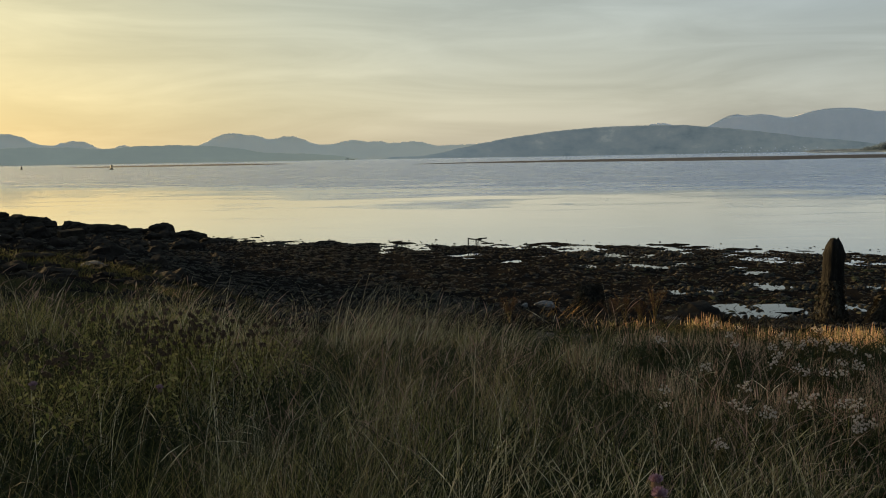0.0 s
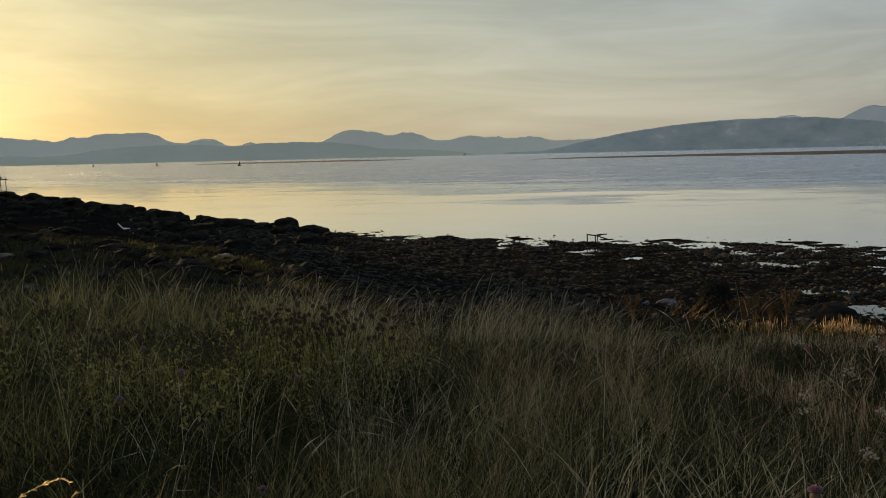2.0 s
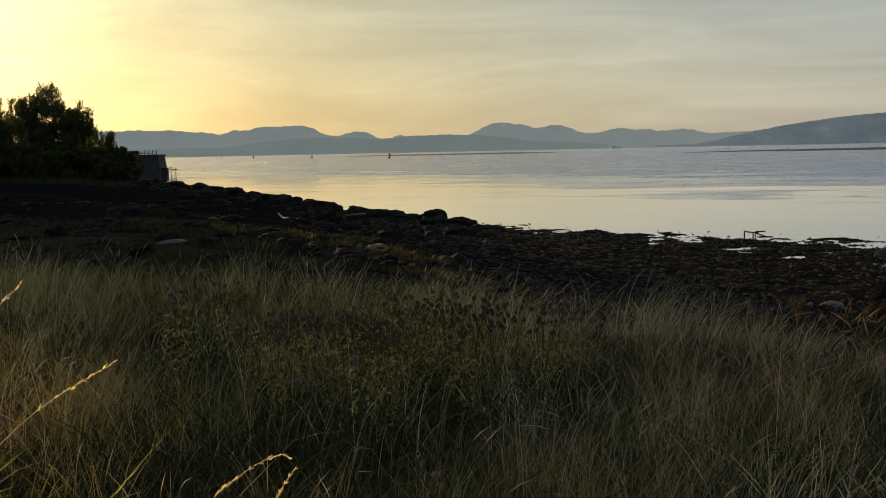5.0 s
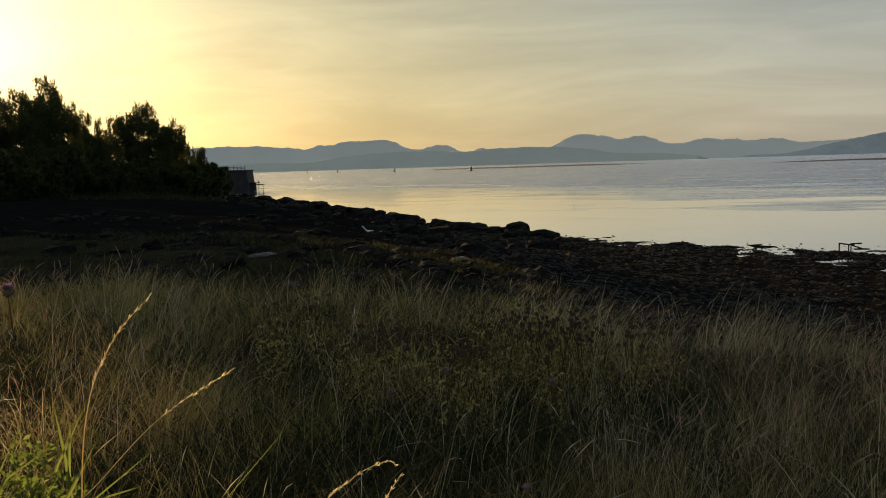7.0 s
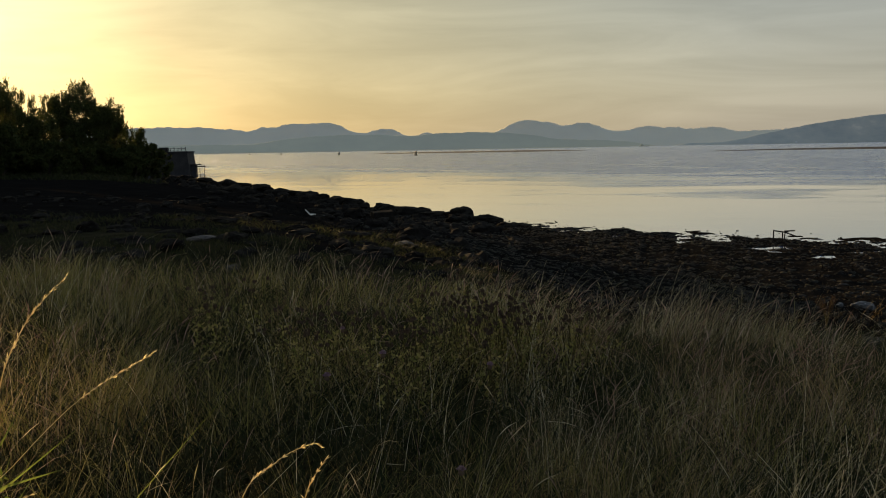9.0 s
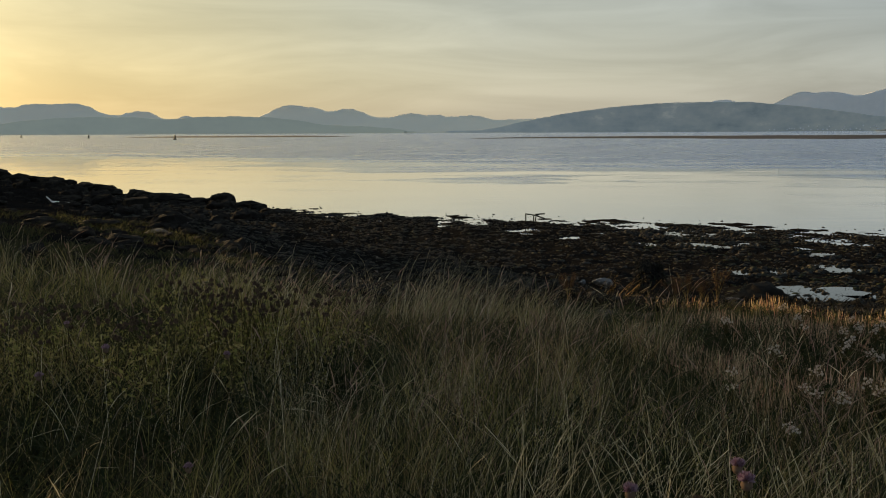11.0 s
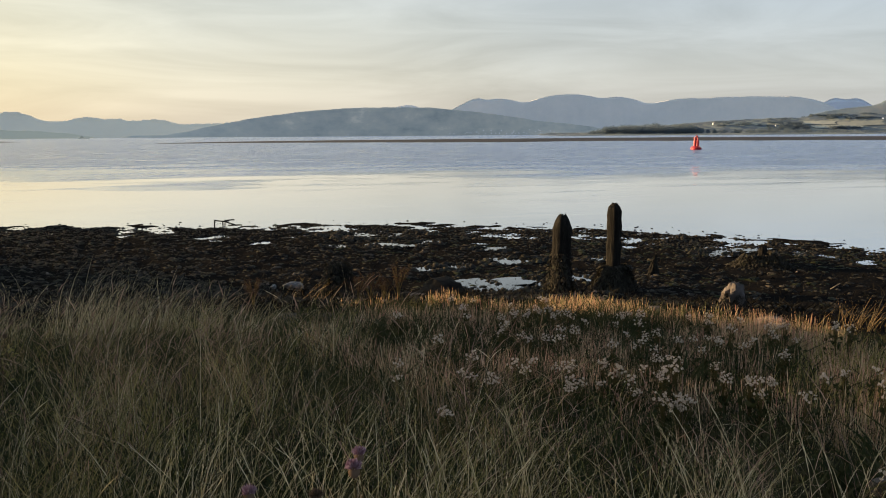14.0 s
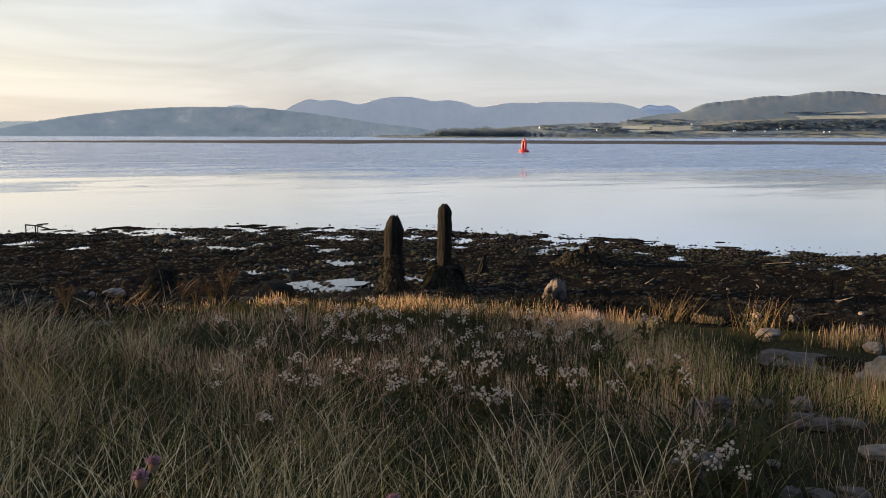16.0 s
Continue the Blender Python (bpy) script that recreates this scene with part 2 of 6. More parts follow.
def part(name, bm, mat, parent, label="", smooth=False):
    """Links a bmesh as one mesh object, under a thing or a part."""
    me = bpy.data.meshes.new(name)
    bm.to_mesh(me)
    bm.free()
    me.materials.append(mat)
    if smooth:
        me.polygons.foreach_set("use_smooth", [True] * len(me.polygons))
    ob = new(name, me)
    if parent:
        ob.parent = parent
    if label:
        tagged(ob, label)
    return ob


def thing(name, m, label, category, group="", kind=""):
    ob = new(name)
    ob.matrix_world = m
    return tagged(ob, label, category, group, kind)


def boxes(bm, size, at, rot=(0, 0, 0), bevel=0.0):
    made = bmesh.ops.create_cube(bm, size=1.0, matrix=pose(*at, *rot) @ Matrix.Diagonal((*size, 1)))
    if bevel:
        es = list({e for v in made["verts"] for e in v.link_edges})
        bmesh.ops.bevel(bm, geom=es, offset=bevel, segments=2, profile=0.5, affect="EDGES")


def rod(bm, a, b, r, r2=None, seg=8):
    a, b = Vector(a), Vector(b)
    d = b - a
    m = Matrix.Translation((a + b) / 2) @ d.to_track_quat("Z", "Y").to_matrix().to_4x4()
    bmesh.ops.create_cone(bm, cap_ends=True, segments=seg, radius1=r, radius2=r if r2 is None else r2, depth=d.length, matrix=m)


def polar(az, r):
    a = radians(az)
    return r * math.sin(a), r * math.cos(a)


# ---- the lie of the land: distance from the bank's crown to given heights, by bearing ----
LEVELS = np.array([2.45, 2.3, 1.9, 1.2, 0.4, 0.12, 0.0])
BEARING = np.array([-180, -110, -60, -40, -35, -30, -25, -20, -15, -10, 0, 10, 20, 30, 40, 50, 62, 90, 115, 180])
REACH = np.array([
    [1, 900, 1200, 1500, 1800, 2200, 2600], [1, 300, 400, 450, 500, 600, 700], [1, 120, 150, 165, 175, 185, 195], [1, 30, 70, 105, 135, 150, 165],
    [1, 18, 40, 72, 104, 120, 130], [1, 13, 26, 46, 70, 80, 87], [1, 10, 18, 33, 48, 55, 61], [1, 8, 15, 26, 39, 46, 52],
    [1, 6, 11, 18, 29, 39, 45.5], [1, 5, 9.5, 14.5, 22, 34, 41], [1, 4.5, 9, 14, 18, 23, 38], [1, 4.5, 9, 14, 17.5, 20.5, 37.4],
    [1, 4.5, 9, 14, 17, 19.3, 36], [1, 4.5, 9, 14, 17, 19.3, 34.4], [1, 4.5, 9, 13.8, 16.8, 19.5, 32], [1, 4.5, 9, 13.5, 17, 20.5, 31],
    [1, 4.5, 9, 12, 15.5, 20, 31], [1, 7, 14, 18, 22, 28, 40], [1, 30, 50, 60, 70, 80, 95], [1, 900, 1200, 1500, 1800, 2200, 2600]], dtype=float)


def bearing_range(x, y):
    return np.degrees(np.arctan2(x, y)), np.hypot(x, y)


def reach(az, level):
    return np.interp(az, BEARING, REACH[:, level])


def wave(x, y, s, k=0.0):
    """Smooth unevenness about s metres across, between -1 and 1."""
    u, v = x / s, y / s
    return (np.sin(1.7 * u + 0.9 * np.sin(1.1 * v + k) + k) * np.cos(1.3 * v + 1.2 * np.sin(0.7 * u + 2 * k)) +
            0.5 * np.sin(3.1 * u - 2.3 * v + 3 * k) * np.cos(2.9 * v + 1.9 * u + k)) / 1.5


def land(x, y):
    """Height of the ground in metres above the water."""
    x, y = np.asarray(x, float), np.asarray(y, float)
    az, r = bearing_range(x, y)
    rs = [reach(az, i) for i in range(7)]
    z = np.full_like(r, LEVELS[0])
    for i in range(6):
        f = np.clip((r - rs[i]) / (rs[i + 1] - rs[i]), 0, 1)
        z = z + f * (LEVELS[i + 1] - LEVELS[i])
    out = np.clip(r - rs[6], 0, None)
    z = z - np.minimum(out * 0.02, 5.0)
    shore = np.clip((r - rs[2]) / (rs[3] - rs[2]), 0, 1)
    z = z + 0.05 * wave(x, y, 1.9) * (1 - shore) * np.clip(r / 3, 0, 1)
    flat = np.clip((r - rs[3]) / (rs[4] - rs[3]), 0, 1)
    inland = shore * (1 - 0.75 * flat)
    z = z + inland * (0.10 * wave(x, y, 1.3, 1.0) + 0.05 * wave(x, y, 0.45, 2.0))
    z = z + flat * (0.045 * wave(x, y, 1.1, 0.4) + 0.035 * wave(x, y, 0.37, 3.0)) * np.clip(1.15 - out / 3, 0.0, 1)
    return z


def build_ground():
    az = np.concatenate([np.arange(-180, -64, 4), np.arange(-64, 64.1, 0.4), np.arange(68, 180, 4)])
    r = [0.0]
    while r[-1] < 4800:
        q = r[-1]
        r.append(q + (0.35 if q < 14 else 0.22 if q < 45 else 0.22 * 1.07 ** ((q - 45) / 1.5) if q < 90 else q * 0.09))
    r = np.array(r[1:])
    A, R = np.meshgrid(az, r)
    X, Y = R * np.sin(np.radians(A)), R * np.cos(np.radians(A))
    Z = land(X, Y)
    n, m = A.shape
    verts = np.stack([X, Y, Z], -1).reshape(-1, 3).tolist() + [(0, 0, 2.45)]
    faces = []
    for i in range(n - 1):
        for j in range(m):
            k = (j + 1) % m
            faces.append((i * m + j, i * m + k, (i + 1) * m + k, (i + 1) * m + j))
    for j in range(m):
        faces.append((n * m, (j + 1) % m, j))
    ob = mesh_ob("ground", verts, faces, M_SOIL, smooth=True)
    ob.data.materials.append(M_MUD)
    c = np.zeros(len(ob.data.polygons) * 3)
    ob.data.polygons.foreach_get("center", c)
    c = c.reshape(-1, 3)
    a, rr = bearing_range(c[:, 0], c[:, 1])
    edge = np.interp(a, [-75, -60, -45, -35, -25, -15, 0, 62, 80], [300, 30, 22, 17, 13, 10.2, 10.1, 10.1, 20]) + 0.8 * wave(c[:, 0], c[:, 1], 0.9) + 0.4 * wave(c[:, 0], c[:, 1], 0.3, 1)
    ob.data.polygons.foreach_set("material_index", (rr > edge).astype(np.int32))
    tagged(ob, "grassy bank falling to a dark weedy mud shore", "ground", kind="structure")


def build_water():
    bm = bmesh.new()
    bmesh.ops.create_circle(bm, cap_ends=True, segments=96, radius=4900)
    ob = part("water", bm, M_WATER, None)
    tagged(ob, "calm pale estuary water with ruffled patches", "water", kind="structure")


build_ground()
build_water()


# ---- far hills: each range a body of land, its crest made of rounded hills ----
def hill_height(az, d, h):
    """Height of a range's surface: h is the tuple that far_hill returns."""
    span, crest, dist, depth, seed, slant = h
    dist = dist * (1 + slant * np.radians(az - span[0]))
    broad = np.convolve(np.pad(crest, 30, mode="edge"), np.ones(61) / 61, mode="valid")
    f0 = np.clip((d - dist) / depth + 0.75, 0, 0.75) / 0.75
    c = np.interp(az, span, broad) * (1 - f0 ** 14) + np.interp(az, span, crest) * f0 ** 14
    f = np.clip((d - dist) / depth + 0.75, 0, 1)
    up = np.where(f <= 0.75, (f / 0.75) ** 1.15, 1 - (f - 0.75) / 0.25 * 0.6)
    x, y = d * np.sin(np.radians(az)), d * np.cos(np.radians(az))
    ridged = 0.035 * wave(x, y, 420, seed)
    body = np.clip(up * (1 - up) * 4, 0, 1)
    return (3.8 * np.clip(c * 4, 0, 1) + dist * np.tan(np.radians(c))) * up * (1 - body * ridged) - 4.0 * (1 - up)


def far_hill(name, label, dist, depth, span, hills, mat, rough=0.02, base=0.0, seed=0.0, slant=0.0):
    """hills: (bearing, height in degrees of view, half width in degrees, steepness); slant: how the range draws off eastward."""
    az = np.arange(span[0], span[1], 0.08)
    crest = np.full_like(az, base)
    for c, h, w, p in hills:
        crest = np.maximum(crest, h * np.clip(1 - (np.abs(az - c) / w) ** p, 0, 1))
    crest = np.convolve(np.pad(crest, 4, mode="edge"), np.ones(9) / 9, mode="valid")
    crest = crest + rough * (wave(az, az * 0 + seed, 0.55) + 0.6 * wave(az, az * 0 + seed, 0.17, 2) + 0.35 * wave(az, az * 0 + seed, 0.07, 4)) * np.clip(crest * 3, 0, 1)
    fade = np.clip(np.minimum(az - span[0], span[1] - az) / 0.8, 0, 1)
    crest = np.clip(crest, 0, None) * fade
    h = (az, crest, dist, depth, seed, slant)
    A, D = np.meshgrid(az, depth * (np.linspace(0, 1, 40) - 0.75))
    D = D + dist * (1 + slant * np.radians(A - az[0]))
    Z = hill_height(A, D, h)
    verts = np.stack([D * np.sin(np.radians(A)), D * np.cos(np.radians(A)), Z], -1).reshape(-1, 3)
    n, m = A.shape
    q = np.arange(n * m).reshape(n, m)
    faces = np.stack([q[:-1, :-1], q[:-1, 1:], q[1:, 1:], q[1:, :-1]], -1).reshape(-1, 4)
    ob = fast_mesh(name, verts, faces, mat)
    ob.data.polygons.foreach_set("use_smooth", [True] * len(ob.data.polygons))
    tagged(ob, label, "hills", kind="structure")
    return h


def hill_spot(h, az, el):
    """The place on a range's near slope that is seen at this bearing and height of view."""
    span, crest, dist, depth, seed, slant = h
    dist = dist * (1 + slant * math.radians(az - span[0]))
    d = np.linspace(dist - 0.75 * depth, dist, 200)
    z = hill_height(np.full(200, float(az)), d, h)
    i = int(np.argmax(np.degrees(np.arctan((z - 3.8) / d)) >= el))
    x, y = polar(az, d[i])
    return x, y, float(z[i])


# haze of distance is put into the hill colours: pale, low in contrast
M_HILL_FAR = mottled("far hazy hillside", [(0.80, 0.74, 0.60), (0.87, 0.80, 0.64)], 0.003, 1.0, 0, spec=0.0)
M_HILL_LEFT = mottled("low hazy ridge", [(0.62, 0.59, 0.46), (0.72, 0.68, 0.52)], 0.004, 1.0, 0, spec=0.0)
M_HILL_MID = mottled("hazed hillside", [(0.34, 0.37, 0.36), (0.48, 0.50, 0.46), (0.57, 0.57, 0.51), (0.64, 0.62, 0.54), (0.88, 0.81, 0.68)], 0.008, 1.0, 0, spec=0.0, fine=3, stretch=(1, 1, 1.8))
M_HILL_BLUE = mottled("haze-blue mountain", [(0.66, 0.68, 0.67), (0.73, 0.74, 0.72), (0.80, 0.79, 0.76)], 0.006, 1.0, 0, spec=0.0)
M_HILL_PEAK = mottled("hazed distant peak", [(0.66, 0.72, 0.80), (0.70, 0.76, 0.84)], 0.006, 1.0, 0, spec=0.0)
M_STUBBLE = mottled("hazed stubble and dry pasture", [(0.24, 0.26, 0.235), (0.29, 0.30, 0.255), (0.36, 0.35, 0.285)], 0.02, 1.0, 0, spec=0.0, fine=4, rand=0.3)
# moor colours raised and blued to hold the haze over the east hill
M_HILL_GREEN = mottled("hazed moorland and rough pasture", [(0.09, 0.135, 0.185), (0.105, 0.15, 0.195), (0.12, 0.163, 0.20), (0.145, 0.178, 0.205), (0.19, 0.198, 0.205)], 0.006, 1.0, 0, spec=0.0, fine=4)


def add_fields(m, top):
    """Enclosed fields on the lower slopes: each its own green, divided by irregular bounds."""
    nt = m.node_tree
    N, L, b = nt.nodes.new, nt.links.new, nt.nodes["Principled BSDF"]
    old = b.inputs["Base Color"].links[0].from_socket
    tc, mp, vo = N("ShaderNodeTexCoord"), N("ShaderNodeMapping"), N("ShaderNodeTexVoronoi")
    mp.inputs["Scale"].default_value = (0.010, 0.010, 0.06)
    L(tc.outputs["Object"], mp.inputs[0])
    L(mp.outputs[0], vo.inputs["Vector"])
    sep = N("ShaderNodeSeparateColor")
    L(vo.outputs["Color"], sep.inputs[0])
    ramp = N("ShaderNodeValToRGB")
    ramp.color_ramp.interpolation = "CONSTANT"
    e = ramp.color_ramp.elements
    # field greens are greyed and blued, with the haze in them
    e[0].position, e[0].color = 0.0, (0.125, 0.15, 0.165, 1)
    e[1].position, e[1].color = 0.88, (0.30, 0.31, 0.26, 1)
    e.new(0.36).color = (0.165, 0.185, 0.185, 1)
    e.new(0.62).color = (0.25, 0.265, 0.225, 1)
    L(sep.outputs["Red"], ramp.inputs[0])
    xyz, low = N("ShaderNodeSeparateXYZ"), N("ShaderNodeMapRange")
    L(tc.outputs["Object"], xyz.inputs[0])
    low.inputs["From Min"].default_value, low.inputs["From Max"].default_value = top * 0.6, top
    low.inputs["To Min"].default_value, low.inputs["To Max"].default_value = 0.85, 0.0
    L(xyz.outputs["Z"], low.inputs["Value"])
    mix = N("ShaderNodeMix")
    mix.data_type = "RGBA"
    L(low.outputs[0], mix.inputs["Factor"])
    L(old, mix.inputs["A"])
    L(ramp.outputs[0], mix.inputs["B"])
    L(mix.outputs["Result"], b.inputs["Base Color"])


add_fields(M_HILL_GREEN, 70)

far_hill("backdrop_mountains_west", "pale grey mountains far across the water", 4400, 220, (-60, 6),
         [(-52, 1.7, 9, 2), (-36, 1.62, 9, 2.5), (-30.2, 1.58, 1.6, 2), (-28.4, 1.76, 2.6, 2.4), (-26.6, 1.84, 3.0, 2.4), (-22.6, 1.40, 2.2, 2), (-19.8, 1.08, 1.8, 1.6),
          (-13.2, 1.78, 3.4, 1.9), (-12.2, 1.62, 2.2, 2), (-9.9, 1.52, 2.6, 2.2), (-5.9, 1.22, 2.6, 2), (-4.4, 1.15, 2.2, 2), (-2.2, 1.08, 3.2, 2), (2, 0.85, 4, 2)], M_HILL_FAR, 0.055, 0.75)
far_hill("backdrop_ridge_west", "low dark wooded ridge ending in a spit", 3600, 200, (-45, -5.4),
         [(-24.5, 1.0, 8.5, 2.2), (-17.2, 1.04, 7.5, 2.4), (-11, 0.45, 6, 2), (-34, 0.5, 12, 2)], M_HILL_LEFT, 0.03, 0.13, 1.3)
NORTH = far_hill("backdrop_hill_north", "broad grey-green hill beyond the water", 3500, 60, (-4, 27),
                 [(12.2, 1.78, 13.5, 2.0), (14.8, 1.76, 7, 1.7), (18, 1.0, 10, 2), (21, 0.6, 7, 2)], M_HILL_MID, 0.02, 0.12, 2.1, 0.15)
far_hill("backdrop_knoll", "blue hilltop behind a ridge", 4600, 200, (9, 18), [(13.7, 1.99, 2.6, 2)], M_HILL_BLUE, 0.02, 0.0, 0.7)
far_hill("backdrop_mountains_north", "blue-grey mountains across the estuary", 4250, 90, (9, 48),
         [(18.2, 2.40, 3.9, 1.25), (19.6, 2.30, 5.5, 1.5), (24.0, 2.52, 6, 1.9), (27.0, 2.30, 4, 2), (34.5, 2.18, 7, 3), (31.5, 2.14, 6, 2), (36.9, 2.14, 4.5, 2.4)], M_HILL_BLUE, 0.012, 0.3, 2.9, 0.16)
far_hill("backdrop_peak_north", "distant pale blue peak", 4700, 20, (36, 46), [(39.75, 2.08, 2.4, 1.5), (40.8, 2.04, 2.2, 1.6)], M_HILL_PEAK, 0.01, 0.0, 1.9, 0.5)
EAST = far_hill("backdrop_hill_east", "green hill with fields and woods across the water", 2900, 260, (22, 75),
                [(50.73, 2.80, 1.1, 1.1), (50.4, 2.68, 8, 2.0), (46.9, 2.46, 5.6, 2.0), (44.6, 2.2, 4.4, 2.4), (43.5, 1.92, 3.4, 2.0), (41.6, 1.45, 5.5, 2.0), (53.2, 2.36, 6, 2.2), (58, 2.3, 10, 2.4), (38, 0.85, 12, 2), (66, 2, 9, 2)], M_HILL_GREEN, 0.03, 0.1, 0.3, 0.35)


# ---- sandbars, wooded point ----
def low_bank(name, label, az0, az1, r0, r1, h, mat, seed):
    """A flat tongue of mud or land lying in the water."""
    verts, faces = [], []
    n = 160
    for i in range(n + 1):
        f = i / n
        a = az0 + (az1 - az0) * f
        taper = min(1, 4 * f, 4 * (1 - f)) ** 0.6
        mid = (r0 + r1) / 2 * (1 + 0.05 * float(wave(a, seed, 6.0)))
        half = (r1 - r0) / 2 * taper * (1 + 0.15 * float(wave(a, seed + 2, 2.0)))
        for k in range(7):
            s = -1 + k / 3
            x, y = polar(a, mid + half * s)
            verts.append((x, y, -0.25 + (h + 0.25) * (1 - s * s) ** 0.5 * (0.25 + 0.75 * taper)))
    for i in range(n):
        for k in range(6):
            faces.append((i * 7 + k, i * 7 + k + 1, i * 7 + k + 8, i * 7 + k + 7))
    return tagged(mesh_ob(name, verts, faces, mat, smooth=True), label, "mudbank", kind="structure")


M_BAR = mottled("exposed mudbank", [(0.03, 0.032, 0.036), (0.048, 0.05, 0.054)], 0.05, 0.95, 0, spec=0.1)
low_bank("mudbank_east", "long dark mudbank exposed by the tide", -2, 80, 430, 620, 1.15, M_BAR, 0.0)
low_bank("mudbank_west", "thin dark mudbank exposed by the tide", -23.5, -9.5, 760, 980, 0.9, M_BAR, 4.0)


def leaf_cloud(rng, centres, radii, count, size, squash=0.9):
    """Small leaf quads scattered over and in the given clumps, denser towards their skins."""
    w = np.array(radii) ** 2
    pick = rng.choice(len(centres), count, p=w / w.sum())
    d = rng.normal(size=(count, 3))
    d /= np.linalg.norm(d, axis=1)[:, None]
    rad = np.array(radii)[pick] * (rng.random(count) ** 0.4) * (0.85 + 0.4 * rng.random(count))
    c = np.array(centres)[pick] + d * rad[:, None] * np.array([1, 1, squash])
    u = rng.normal(size=(count, 3))
    u /= np.linalg.norm(u, axis=1)[:, None]
    v = np.cross(u, rng.normal(size=(count, 3)))
    v /= np.linalg.norm(v, axis=1)[:, None]
    s = size * (0.6 + 0.8 * rng.random(count))[:, None]
    q = np.stack([c - u * s, c - v * s * 0.45, c + u * s, c + v * s * 0.45], 1).reshape(-1, 3)
    return q, np.arange(count * 4).reshape(-1, 4)


M_BARK = mottled("tree bark", [(0.03, 0.022, 0.015), (0.06, 0.045, 0.03), (0.09, 0.07, 0.05)], 3.0, 0.9, 0.6, stretch=(3, 3, 0.6))
M_LEAF = leafy("tree leaves", [(0.03, 0.04, 0.012), (0.05, 0.065, 0.02), (0.08, 0.08, 0.025), (0.045, 0.05, 0.018)], 0.3)
# leaf colours lightened and blued in place of haze before the woods
M_WOOD_FAR = leafy("hazed far woodland", [(0.0984, 0.136, 0.174), (0.114, 0.153, 0.187), (0.127, 0.167, 0.199)], 0.45, 0.9)


def sprays(rng, centres, radii, height, count, leaf):
    """Leafy shoots that stand out of the crown's skin, mostly upwards."""
    per = 16
    pick = rng.integers(0, len(centres), count)
    c, r = np.array(centres)[pick], np.array(radii)[pick]
    d = rng.normal(size=(count, 3))
    d[:, 2] = np.abs(d[:, 2]) + 0.7
    d /= np.linalg.norm(d, axis=1)[:, None]
    root = c + d * r[:, None] * 0.7
    length = height * (0.03 + 0.05 * rng.random(count))
    q = rng.random((count, per, 1))
    p = (root[:, None, :] + d[:, None, :] * length[:, None, None] * q + rng.normal(0, 0.012 * height, (count, per, 3)) * (1.1 - q)).reshape(-1, 3)
    u = np.repeat(d, per, 0) + 0.6 * rng.normal(size=p.shape)
    u /= np.linalg.norm(u, axis=1)[:, None]
    v = np.cross(u, rng.normal(size=p.shape))
    v /= np.linalg.norm(v, axis=1)[:, None]
    s = leaf * (0.6 + 0.7 * rng.random((len(p), 1)))
    return np.stack([p - u * s, p - v * s * 0.4, p + u * s, p + v * s * 0.4], 1).reshape(-1, 3)


def tree(seed, height, spread, leaves, leaf, name="tree", label="leafy tree in dark silhouette by the shore", trunk_part=0.14, clumps=60, shoots=260, fill=0.4):
    rng = np.random.default_rng(seed)
    t = thing(name, Matrix(), label, "tree" if name == "tree" else "bush")
    bm = bmesh.new()
    base_r = height * 0.022
    fork = height * trunk_part
    rod(bm, (0, 0, -0.3), (0.1, 0.05, fork), base_r * 1.3, base_r * 0.8, 9)
    centres, radii = [], []
    mid, tall = (fork + height) / 2, (height - fork) / 2
    for i in range(clumps):
        d = np.array([rng.normal(), rng.normal(), rng.normal()])
        d /= np.linalg.norm(d)
        q = fill + (0.86 - fill) * rng.random()
        c = np.array([d[0] * spread * q, d[1] * spread * q, mid + d[2] * tall * q * 1.02])
        centres.append(c)
        radii.append(height * (0.04 + 0.065 * rng.random()))
        if i % 2 == 0:
            rod(bm, (0.05, 0.03, fork * (0.75 + 0.25 * rng.random())), tuple(c), base_r * 0.35, base_r * 0.08, 5)
    part("trunk", bm, M_BARK, t)
    v, f = leaf_cloud(rng, centres, radii, leaves, leaf)
    v = np.concatenate([v, sprays(rng, centres, radii, height, shoots, leaf * 0.9)])
    fast_mesh("crown", v, np.arange(len(v)).reshape(-1, 4), M_LEAF, t)
    return t


def placed(masters, rows):
    """Sets each master at its first row and copies for the rest; rows: (which, pose)."""
    used = set()
    for k, m in rows:
        ob = masters[k]
        if k in used:
            ob = copy_thing(ob, m)
        used.add(k)
        ob.matrix_basis = m


def rooted(az, r, turn, sx, sz, sink=0.05):
    x, y = polar(az, r)
    return Matrix.Translation((x, y, float(land(x, y)) - sink)) @ Matrix.Rotation(turn, 4, "Z") @ Matrix.Diagonal((sx, sx, sz, 1))


